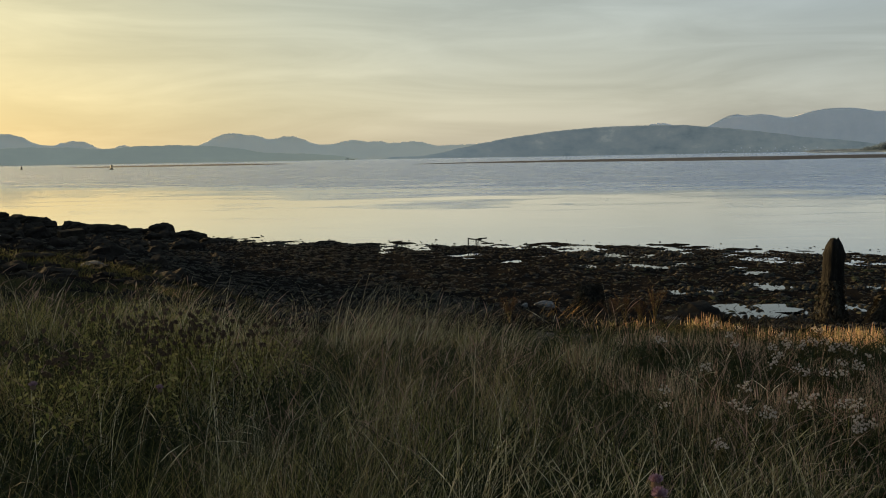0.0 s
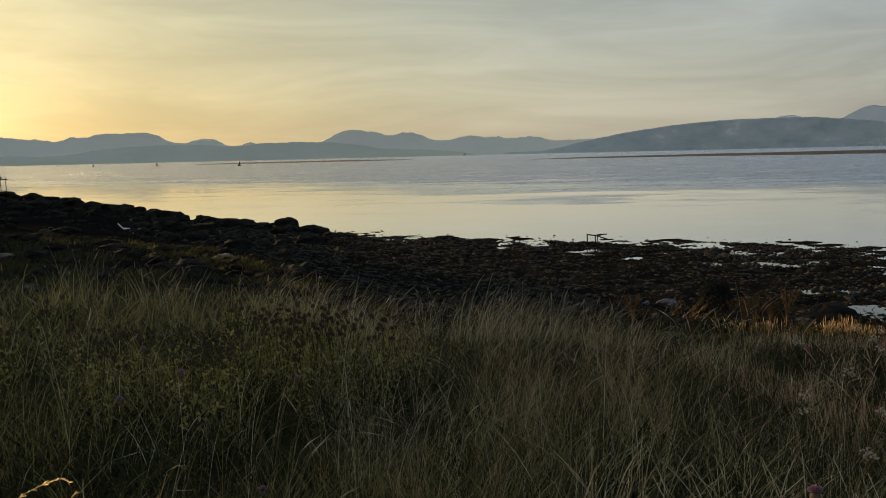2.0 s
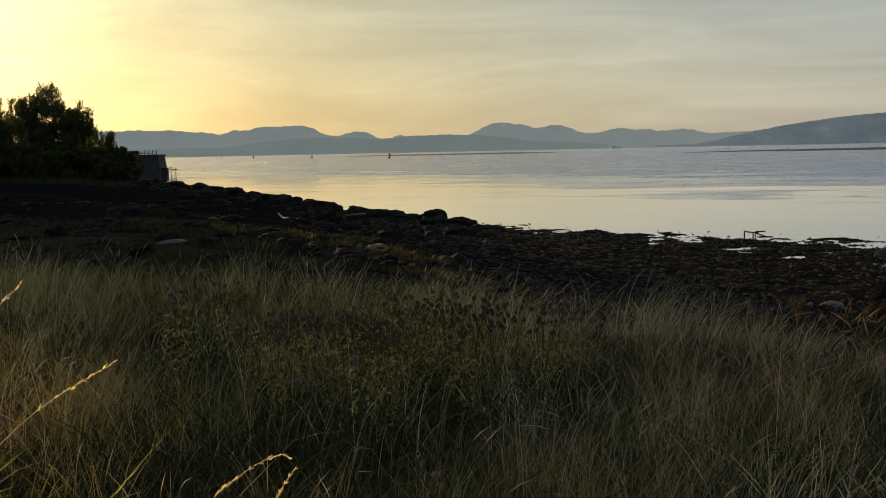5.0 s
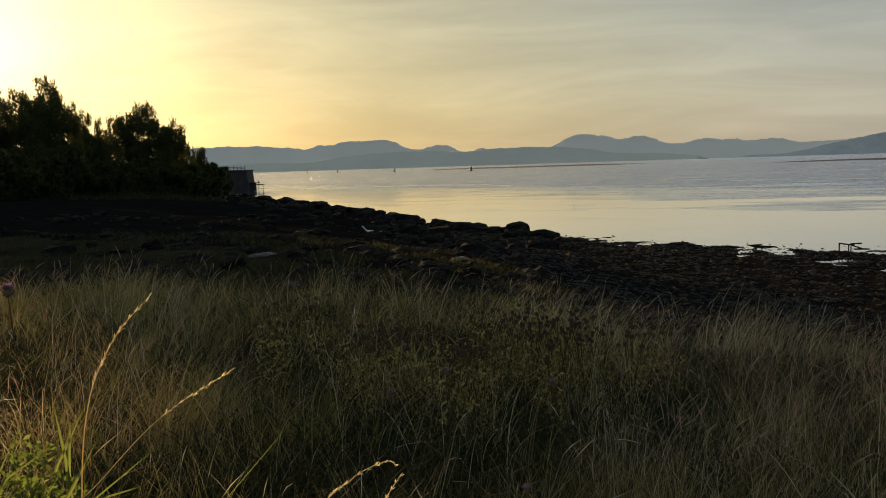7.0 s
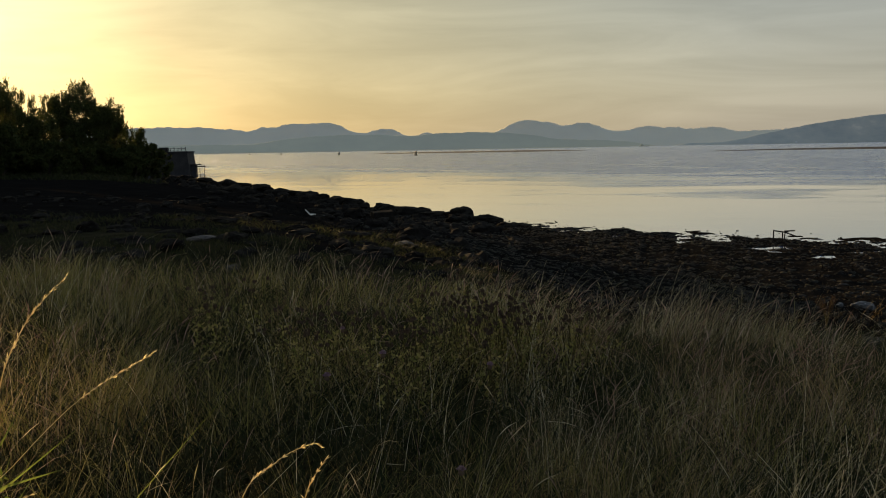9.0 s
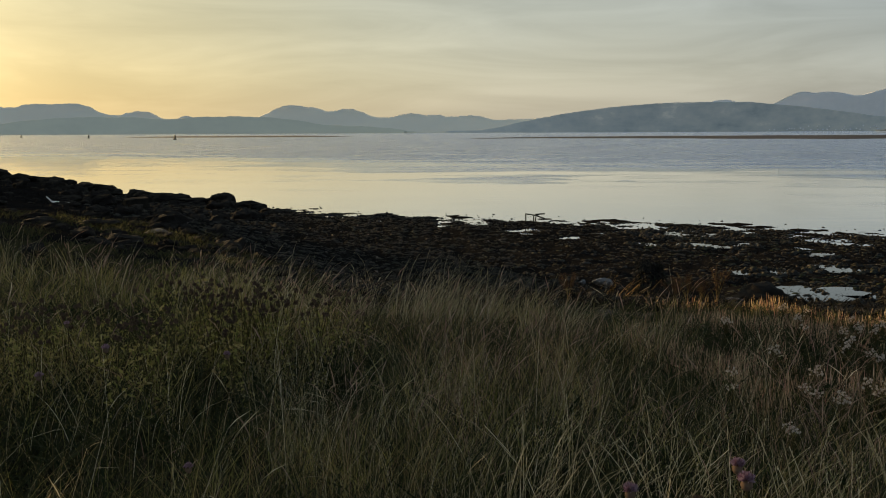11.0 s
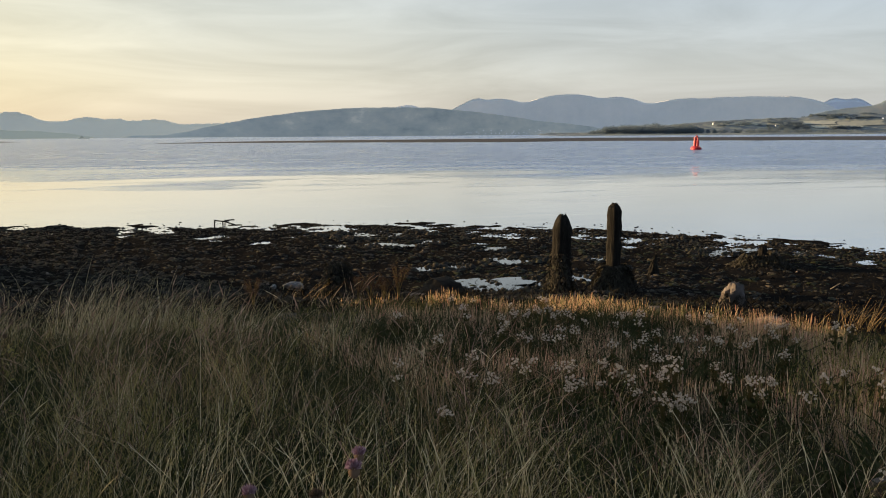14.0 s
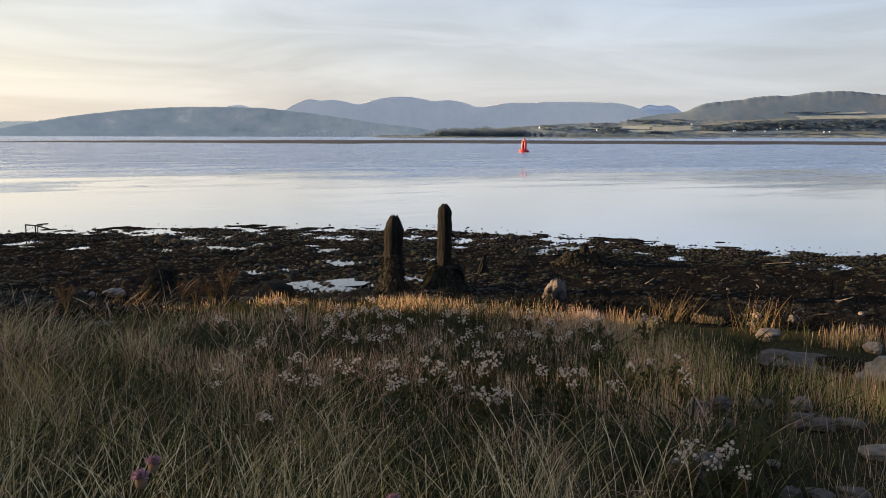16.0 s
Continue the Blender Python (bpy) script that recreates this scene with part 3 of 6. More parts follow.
def plant_trees():
    kinds = [tree(11 + i, 9.0, 3.9, 15000, 0.11, fill=0.25) for i in range(4)] + [tree(25, 9.0, 3.9, 7000, 0.11, label="thin-crowned tree on the bank, some added out of view for shade", clumps=40, shoots=120, fill=0.45)]
    rows = []
    # bearing, distance, height of the top in degrees of view, half width in degrees, which
    for i, (az, r, el, hw, k) in enumerate((
            (-37.8, 128, 1.85, 0.75, 3), (-38.8, 122, 2.5, 0.9, 2), (-39.6, 115, 3.35, 1.5, 0), (-41.3, 110, 4.3, 2.0, 1), (-42.4, 112, 3.9, 1.2, 3), (-40.4, 106, 3.2, 1.8, 2), (-43.6, 110, 3.75, 0.7, 4), (-44.6, 103, 4.4, 1.1, 0),
            (-43.5, 100, 2.9, 1.6, 3), (-46.3, 95, 6.05, 1.3, 2), (-45.4, 96, 4.3, 1.2, 1), (-47.3, 92, 5.6, 1.4, 3), (-46.6, 90, 4.4, 2.0, 1), (-49.0, 90, 5.6, 1.3, 4), (-48.4, 86, 4.4, 2.0, 0), (-51.0, 84, 5.8, 2.0, 0))):
        x, y = polar(az, r)
        h = 3.8 + r * math.tan(radians(el)) - float(land(x, y))
        rows.append((k, rooted(az, r, i * 1.9, r * radians(hw) / 3.9, h / 8.7)))
    # trees out of view, added to shade the bank and dapple its grass
    # bearing, distance, height, half width, which
    for i, (az, r, h, w, k) in enumerate(((-53.0, 88, 15.2, 3.1, 3), (-54.5, 86, 14.6, 2.6, 1), (-54.6, 52, 8.8, 2.6, 4), (-55.4, 58, 9.6, 2.1, 4), (-58.2, 52, 7.7, 1.8, 4), (-63.0, 46, 7.7, 3.2, 4), (-68.0, 46, 8.0, 4.0, 4), (-73.5, 46, 8.4, 4.0, 4))):
        rows.append((k, rooted(az, r, i * 1.9 + 1, w / 3.9, h / 9.0)))
    placed(kinds, rows)
    bushes = [tree(31 + i, 3.4, 2.2, 3400, 0.10, "bush", "dense dark shrub on the bank", 0.06, 24, 90, 0.2) for i in range(2)]
    rng = random.Random(5)
    rows = []
    for i in range(72):
        az = -37.6 - 14 * (i / 71) + rng.uniform(-0.3, 0.3)
        s = rng.uniform(0.9, 1.4)
        rows.append((i % 2, rooted(az, 124 - 2.6 * (-37.4 - az) - rng.uniform(0, 22), i * 2.3, s * 1.35, s * 1.3, 0.9)))
    placed(bushes, rows)


plant_trees()


def wooded_point():
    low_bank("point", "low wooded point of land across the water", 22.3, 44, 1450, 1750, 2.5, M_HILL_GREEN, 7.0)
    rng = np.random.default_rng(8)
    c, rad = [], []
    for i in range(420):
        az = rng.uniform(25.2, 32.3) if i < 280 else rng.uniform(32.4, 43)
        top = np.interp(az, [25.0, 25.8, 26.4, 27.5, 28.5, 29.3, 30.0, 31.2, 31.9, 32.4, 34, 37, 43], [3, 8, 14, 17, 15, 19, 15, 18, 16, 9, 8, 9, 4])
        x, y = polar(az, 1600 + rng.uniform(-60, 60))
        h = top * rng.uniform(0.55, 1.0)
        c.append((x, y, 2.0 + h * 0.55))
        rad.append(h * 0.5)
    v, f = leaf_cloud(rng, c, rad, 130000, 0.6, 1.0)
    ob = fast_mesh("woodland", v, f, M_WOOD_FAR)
    tagged(ob, "dark woodland along a low point across the water", "woodland", kind="stuff")


wooded_point()


# ---- quay wall at the far end of the beach ----
M_QUAY = mottled("stained quay masonry", [(0.018, 0.016, 0.014), (0.032, 0.028, 0.024), (0.055, 0.048, 0.04)], 0.8, 0.9, 0.5, fine=6)


def build_quay():
    x0, y0 = polar(-34.95, 186)
    q = thing("quay", pose(x0, y0, 0, 0, 0, 27), "dark masonry quay wall with railings above the water", "quay")
    bm = bmesh.new()
    boxes(bm, (30, 10, 5.9), (-15, 5, 1.05), bevel=0.06)
    for v in bm.verts:                      # the faces lean back as they rise
        k = (4.0 - v.co.z) * 0.11
        v.co.x += k if v.co.x > -15 else -k
        v.co.y += -k if v.co.y < 5 else k
    part("wall", bm, M_QUAY, q)
    bm = bmesh.new()
    boxes(bm, (30.4, 10.4, 0.3), (-15, 5, 4.1), bevel=0.05)
    part("coping", bm, M_QUAY, q)
    for size, at in (((1.1, 2.4, 2.6), (0.9, 2.6, 0.2)), ((2.6, 1.8, 0.16), (1.1, 2.2, 1.5)), ((3.4, 1.6, 0.16), (1.6, 2.2, 1.1))):
        bm = bmesh.new()
        boxes(bm, size, at, bevel=0.05)
        part("landing", bm, M_QUAY, q)
    for x, z in ((2.1, 1.9), (3.0, 1.6)):
        bm = bmesh.new()
        rod(bm, (x, 2.0, -0.4), (x + 0.05, 2.0, z), 0.07, 0.05, 6)
        part("pile", bm, M_DARKROCK, q)
    for i in range(13):
        bm = bmesh.new()
        rod(bm, (-0.3 - i * 0.75, 0.4, 4.2), (-0.3 - i * 0.75, 0.4, 4.82 + (0.25 if i in (0, 1, 3) else 0)), 0.06, seg=6)
        part("post", bm, M_DARKROCK, q)
    for z in (4.5, 4.8):
        bm = bmesh.new()
        rod(bm, (-0.2, 0.4, z), (-9.4, 0.4, z), 0.04, seg=6)
        part("rail", bm, M_DARKROCK, q)
    for a, w in ((-5.0, 1.8), (-6.9, 1.2), (-9.0, 1.6)):
        bm = bmesh.new()
        boxes(bm, (w, 1.6, 0.85), (a, 3.0, 4.65), bevel=0.05)
        part("hut", bm, M_QUAY, q)


build_quay()


# ---- buoys ----
M_RED = plain("red buoy paint", (0.36, 0.018, 0.03), 0.5, wear=0.12)
M_WHITE = plain("white paint", (0.75, 0.72, 0.66), 0.5, wear=0.06)
M_BLACK = plain("dark buoy paint", (0.03, 0.035, 0.03), 0.5, wear=0.15)


def buoy(name, az, r, h, paint, label):
    x, y = polar(az, r)
    b = thing(name, pose(x, y, 0, 0, 3, 20), label, "buoy")
    bm = bmesh.new()
    bmesh.ops.create_cone(bm, cap_ends=True, segments=24, radius1=0.34 * h, radius2=0.38 * h, depth=0.20 * h, matrix=pose(0, 0, 0.03 * h))
    bmesh.ops.create_cone(bm, cap_ends=True, segments=24, radius1=0.38 * h, radius2=0.2 * h, depth=0.09 * h, matrix=pose(0, 0, 0.175 * h))
    part("float", bm, paint, b)
    for k in range(3):
        a = 2.094 * k + 0.5
        bm = bmesh.new()
        bmesh.ops.create_cone(bm, cap_ends=True, segments=16, radius1=0.105 * h, radius2=0.085 * h, depth=0.60 * h, matrix=pose(0.105 * h * math.cos(a), 0.105 * h * math.sin(a), 0.51 * h))
        part("tower_column", bm, paint, b)
    bm = bmesh.new()
    bmesh.ops.create_cone(bm, cap_ends=True, segments=16, radius1=0.09 * h, radius2=0.08 * h, depth=0.10 * h, matrix=pose(0, 0, 0.88 * h))
    rod(bm, (0, 0, 0.92 * h), (0, 0, 1.0 * h), 0.03 * h)
    part("lantern", bm, paint, b)
    bm = bmesh.new()
    boxes(bm, (0.05 * h, 0.02 * h, 0.44 * h), (-0.02 * h, -0.17 * h, 0.52 * h), (2.3, 0, 0))
    part("panel", bm, M_WHITE if paint is M_RED else paint, b, "pale vertical strip")
    for k in range(3):
        bm = bmesh.new()
        a = k * 2.1 + 0.4
        rod(bm, (0.3 * h * math.cos(a), 0.3 * h * math.sin(a), 0.18 * h), (0.3 * h * math.cos(a), 0.3 * h * math.sin(a), 0.27 * h), 0.02 * h, seg=6)
        part("lifting_eye", bm, paint, b)
    return b


buoy("channel_buoy", 31.95, 207, 3.3, M_RED, "bright red channel buoy with a pale strip, afloat")
buoy("channel_buoy", -20.56, 540, 3.2, M_BLACK, "dark channel buoy in silhouette, far out on the water")
buoy("channel_buoy", -25.5, 770, 3.0, M_BLACK, "dark channel buoy in silhouette, far out on the water")
buoy("channel_buoy", -29.16, 1000, 3.0, M_BLACK, "dark channel buoy in silhouette, far out on the water")
buoy("channel_buoy", -31.1, 1250, 3.0, M_BLACK, "dark channel buoy in silhouette, far out on the water")


# ---- timber posts and stumps on the shore ----
def timber(name, label, az, r, top, width, lean=(0, 0), point=0.45, seed=0, sides=15, split=0.0, mat=None, lumps=0.12, smooth=False, sharp=False):
    """A sea-worn post: ribbed and tapered, with an eroded, pointed head."""
    x, y = polar(az, r)
    base = float(land(x, y))
    h = top - base
    rng = np.random.default_rng(seed)
    rings = 26
    ribs = 1 + 0.025 * rng.normal(size=sides * 2) - 0.05 * (rng.random(sides * 2) < 0.25)
    verts, faces = [], []
    n = sides * 2
    for i in range(rings + 1):
        f = i / rings
        z = -0.35 + f * (h + 0.35)
        zz = max(0, (z - (h - point)) / point)
        rr = width / 2 * (1.08 - 0.08 * f) * (1 - 0.9 * zz if sharp else (1 - 0.88 * zz ** 2) ** 0.5) * (1 + 0.02 * rng.normal())
        for k in range(n):
            a = math.tau * k / n
            q = rr * ribs[k] * (1 + 0.02 * rng.normal() + lumps * noise.noise(Vector((2.2 * math.cos(a), 2.2 * math.sin(a), z * 3.2 / (0.3 + width) + seed))) + 0.5 * lumps * noise.noise(Vector((6 * math.cos(a), 6 * math.sin(a), z * 9 + seed))))
            cut = 1 - split * max(0, math.cos(a - 0.7)) * max(0, (f - 0.6) / 0.4)
            verts.append((q * cut * math.cos(a) + lean[0] * z, q * cut * math.sin(a) + lean[1] * z, z + 0.02 * rng.normal() * zz))
    for i in range(rings):
        for k in range(n):
            faces.append((i * n + k, i * n + (k + 1) % n, (i + 1) * n + (k + 1) % n, (i + 1) * n + k))
    faces.append(tuple(rings * n + k for k in range(n)))
    t = thing(name, Matrix.Translation((x, y, base)), label, "post")
    mesh_ob("timber", verts, faces, mat or M_TIMBER, t, smooth=smooth)
    return t, h


def weed_skirt(t, radius, height, seed, count=160, mat=None, arc=(0, math.tau)):
    """Short hanging fronds in a ragged coat round a post's foot."""
    rng = np.random.default_rng(seed)
    a = arc[0] + rng.random(count) * (arc[1] - arc[0])
    f = rng.random(count) ** 0.8
    rr = radius * (0.42 + 0.55 * (1 - f) ** 1.5 * (0.6 + 0.4 * rng.random(count)) + 0.10 * rng.random(count) + 0.12 * np.sin(3 * a + seed))
    c = np.stack([rr * np.cos(a), rr * np.sin(a), height * f], 1)
    s = 0.014 + 0.03 * rng.random(count)
    tx = np.stack([-np.sin(a), np.cos(a), np.zeros(count)], 1) + 0.5 * rng.normal(size=(count, 3))
    dn = np.stack([0.35 * np.cos(a), 0.35 * np.sin(a), -np.ones(count)], 1) + 0.6 * rng.normal(size=(count, 3))
    q = np.stack([c - tx * s[:, None] * 0.4, c + tx * s[:, None] * 0.4, c + tx * s[:, None] * 0.25 + dn * s[:, None] * 1.3, c - tx * s[:, None] * 0.2 + dn * s[:, None] * 1.5], 1).reshape(-1, 3)
    fast_mesh("wrack", q, np.arange(count * 4).reshape(-1, 4), mat or M_WEED, t, "dark hanging bladder wrack" if mat is None else "yellow-green hanging weed")


p1, _ = timber("mooring_post", "thick dark eroded timber post standing in the mud", 23.86, 20.7, 1.9, 0.42, (0.03, 0.0), 0.36, 1, split=0.10, smooth=True)
weed_skirt(p1, 0.40, 0.95, 1, 2600)
p2, _ = timber("mooring_post", "tall dark timber post with wrack round its foot", 27.26, 21.0, 2.15, 0.33, (0.0, 0.0), 0.20, 2, smooth=True)
weed_skirt(p2, 0.62, 0.62, 2, 6000)
bm = bmesh.new()
rod(bm, (0.13, -0.05, 1.38), (0.36, -0.05, 1.2), 0.03, 0.015, 6)
part("spike", bm, M_TIMBER, p2, "rusty bent iron spike")
timber("broken_stump", "short pointed broken timber stump in the mud", 29.70, 23.5, 0.62, 0.30, (0.12, 0.0), 0.5, 3, lumps=0.3, sharp=True)
p4, _ = timber("broken_stump", "squat pale barnacled stump among dark weed", 34.8, 12.1, 1.82, 0.25, (0.06, 0), 0.14, 4, mat=M_ROCK, lumps=0.75, sides=9)
weed_skirt(p4, 0.2, 0.22, 4, 420)
p5, _ = timber("broken_stump", "low dark timber stump near the water's edge", 36.16, 26.1, 0.62, 0.24, (0.1, 0), 0.12, 5)
weed_skirt(p5, 0.9, 0.34, 5, 5000)
p6, _ = timber("broken_stump", "broad dark stump with a mossy sunlit side", 9.3, 19.6, 0.95, 0.50, (0, 0), 0.22, 6, split=0.3, lumps=0.35)
weed_skirt(p6, 0.50, 0.75, 8, 2600)
weed_skirt(p6, 0.52, 0.6, 7, 330, M_GREENWEED, (3.1, 4.1))


# ---- houses and woods across the water, a vessel off the spit ----
# roof far lighter than slate: the haze of distance is in its colour
M_ROOF = plain("hazed slate roof", (0.68, 0.69, 0.72), 0.8)
M_HARL = plain("white harled wall", (0.93, 0.91, 0.88), 0.8, wear=0.02)


def house_kind(w, d, h):
    t = thing("house", Matrix(), "small white house with a grey roof across the water", "house", "houses on the far shore")
    bm = bmesh.new()
    boxes(bm, (w, d, h + 6), (0, 0, h / 2 - 3))
    part("wall", bm, M_HARL, t)
    bm = bmesh.new()
    a = [bm.verts.new(v) for v in ((-w / 2 - 0.3, -d / 2 - 0.3, h), (w / 2 + 0.3, -d / 2 - 0.3, h), (w / 2 + 0.3, d / 2 + 0.3, h), (-w / 2 - 0.3, d / 2 + 0.3, h), (-w / 2, 0, h + d * 0.4), (w / 2, 0, h + d * 0.4))]
    for f in ((0, 1, 5, 4), (2, 3, 4, 5), (1, 2, 5), (3, 0, 4), (3, 2, 1, 0)):
        bm.faces.new([a[i] for i in f])
    roof = part("roof", bm, M_ROOF, t)
    bm = bmesh.new()
    boxes(bm, (0.9, 0.9, 2.0), (w / 2 - 0.8, 0, h + d * 0.4 + 0.3))
    part("chimney", bm, M_HARL, roof)
    for k in range(3):
        bm = bmesh.new()
        boxes(bm, (1.0, 0.1, 1.3), (-w / 2 + w * (k + 0.5) / 3, -d / 2 - 0.04, h * 0.55))
        part("window", bm, M_BLACK, t)
    return t


def far_houses():
    kinds = [house_kind(11, 7, 4.5), house_kind(16, 8, 5.5)]
    rng = random.Random(9)
    spots = [(NORTH, 2.92, 0.0), (NORTH, 9.9, 0.0)] + [(NORTH, a, 0.02) for a in (16.44, 16.7, 17.43, 18.75, 19.1, 19.65, 20.1, 20.44, 20.66, 20.91, 21.4)]
    spots += [(NORTH, 17.5 + rng.random() * 8, 0.03 + 0.25 * rng.random() ** 2) for _ in range(26)]
    spots += [(EAST, a, e) for a, e in ((32.88, 0.5), (42.3, 0.70), (44.79, 0.3), (44.9, 0.3), (47.28, 0.40), (47.47, 0.46), (49.49, 0.30), (49.89, 0.24), (50.2, 0.24), (49.61, 0.97), (46.6, 0.28), (36.5, 0.35))]
    rows = []
    for i, (h, az, el) in enumerate(spots):
        x, y, z = hill_spot(h, az, el)
        q = 1 - 7 / math.hypot(x, y)
        x, y = x * q, y * q
        rows.append((1 if i == 0 else rng.randrange(2), pose(x, y, z + 1.2, 0, 0, -62 - az * 0.45 + rng.uniform(-14, 14)) @ Matrix.Diagonal((0.34, 0.34, 0.36, 1))))
    placed(kinds, rows)


far_houses()


def hillside_woods():
    rng = np.random.default_rng(21)
    c, rad = [], []
    bands = [(42.7, 46, 0.36, 0.62, 70), (45, 49, 0.40, 0.82, 130), (47.5, 54, 0.45, 0.95, 190), (36, 38.4, 0.16, 0.4, 50), (39.6, 41, 0.16, 0.3, 20), (49, 54, 0.28, 0.36, 12), (48.0, 50.5, 1.36, 1.42, 12), (36, 42, 0.72, 1.0, 50), (33, 38, 0.4, 0.62, 30), (54, 66, 0.3, 1.2, 50)]
    for a0, a1, e0, e1, n in bands:
        for _ in range(n):
            x, y, z = hill_spot(EAST, rng.uniform(a0, a1), rng.uniform(e0, e1))
            for k in range(3):
                c.append((x + rng.normal(0, 9), y + rng.normal(0, 9), z + 2))
                rad.append(rng.uniform(4, 9))
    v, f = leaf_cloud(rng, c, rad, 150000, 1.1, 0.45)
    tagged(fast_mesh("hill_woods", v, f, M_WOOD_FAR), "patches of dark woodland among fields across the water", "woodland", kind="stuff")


hillside_woods()


def hill_fields():
    """Stubble and pasture fields between hedges: each a sheet that follows the slope."""
    for i, (a0, a1, e0, e1, skew) in enumerate(((38.0, 39.9, 0.42, 0.62, 0.0), (40.0, 42.4, 0.30, 0.56, 0.06), (38.6, 41.2, 0.22, 0.36, 0.02), (42.6, 45.2, 0.16, 0.30, 0.0), (45.4, 48.6, 0.15, 0.32, 0.02), (48.8, 53, 0.14, 0.30, 0.03),
                                             (42.9, 44.6, 0.62, 0.74, 0.14), (44.8, 46.6, 0.84, 0.94, 0.08), (46.8, 48.2, 0.92, 1.02, 0.05), (48.4, 53.6, 1.0, 1.2, 0.06), (50, 52, 1.30, 1.40, 0.02), (33.2, 35.6, 0.46, 0.58, 0.0), (35.4, 37.2, 0.42, 0.50, 0.02))):
        verts, faces = [], []
        for k in range(4):
            for j in range(13):
                q = j / 12
                a = a0 + (a1 - a0) * q + 0.15 * math.sin(5 * k + i)
                x, y, z = hill_spot(EAST, a, e0 + (e1 - e0) * k / 3 + skew * q + 0.012 * math.sin(7 * q + 2 * i))
                verts.append((x * 0.999, y * 0.999, z + 0.6))
        for k in range(3):
            for j in range(12):
                n = k * 13 + j
                faces.append((n, n + 1, n + 14, n + 13))
        tagged(mesh_ob("field", verts, faces, M_STUBBLE, smooth=True), "pale stubble field on a hillside across the water", "field", kind="structure")


hill_fields()


def vessel():
    x, y = polar(-6.0, 2900)
    t = thing("ship", pose(x, y, 0, 0, 0, 5), "small grey vessel lying far off the spit", "ship")
    bm = bmesh.new()
    boxes(bm, (34, 8, 3.4), (0, 0, 0.8), bevel=0.8)
    part("hull", bm, M_HILL_LEFT, t)
    bm = bmesh.new()
    boxes(bm, (9, 6, 5), (-7, 0, 4.6), bevel=0.3)
    part("wheelhouse", bm, M_HILL_LEFT, t)


vessel()


# ---- stones ----
def rock_mesh(seed, flat=0.6, cuts=3, jag=0.18):
    """A broken, rounded stone about one metre across, resting on z = 0."""
    rng = np.random.default_rng(seed)
    bm = bmesh.new()
    bmesh.ops.create_icosphere(bm, subdivisions=cuts, radius=0.5)
    planes = [(Vector(rng.normal(size=3)).normalized(), 0.30 + 0.14 * rng.random()) for _ in range(9)]
    for v in bm.verts:
        for n, d in planes:
            e = v.co.dot(n) - d
            if e > 0:
                v.co -= n * e * 0.9
        v.co += v.co.normalized() * jag * (0.5 * noise.noise(v.co * 3 + Vector((seed * 3.1, 0, 0))) + 0.3 * noise.noise(v.co * 8 + Vector((seed * 3.1, 5, 0))))
        v.co.z *= flat
    lo = min(v.co.z for v in bm.verts)
    for v in bm.verts:
        v.co.z -= lo * 0.75
    me = bpy.data.meshes.new("stone")
    bm.to_mesh(me)
    bm.free()
    return me


def stone(name, me, mat, label, x, y, size, rot, lift=0.0, group="", tilt=0.0):
    d = me.copy() if me.materials and me.materials[0] is not mat else me
    if not d.materials:
        d.materials.append(mat)
    elif d.materials[0] is not mat:
        d.materials[0] = mat
    ob = new(name, d)
    ob.matrix_world = Matrix.Translation((x, y, float(land(x, y)) + lift)) @ Euler((radians(tilt), 0, radians(rot))).to_matrix().to_4x4() @ Matrix.Diagonal((*size, 1))
    return tagged(ob, label, "stone", group)


ROCKS = [rock_mesh(i, 0.85, 3, 0.3) for i in range(6)]
for me in ROCKS:
    me.materials.append(M_DARKROCK)
PALES = [rock_mesh(20 + i, 0.85, 3, 0.24) for i in range(3)]
for me in PALES:
    me.materials.append(M_ROCK)


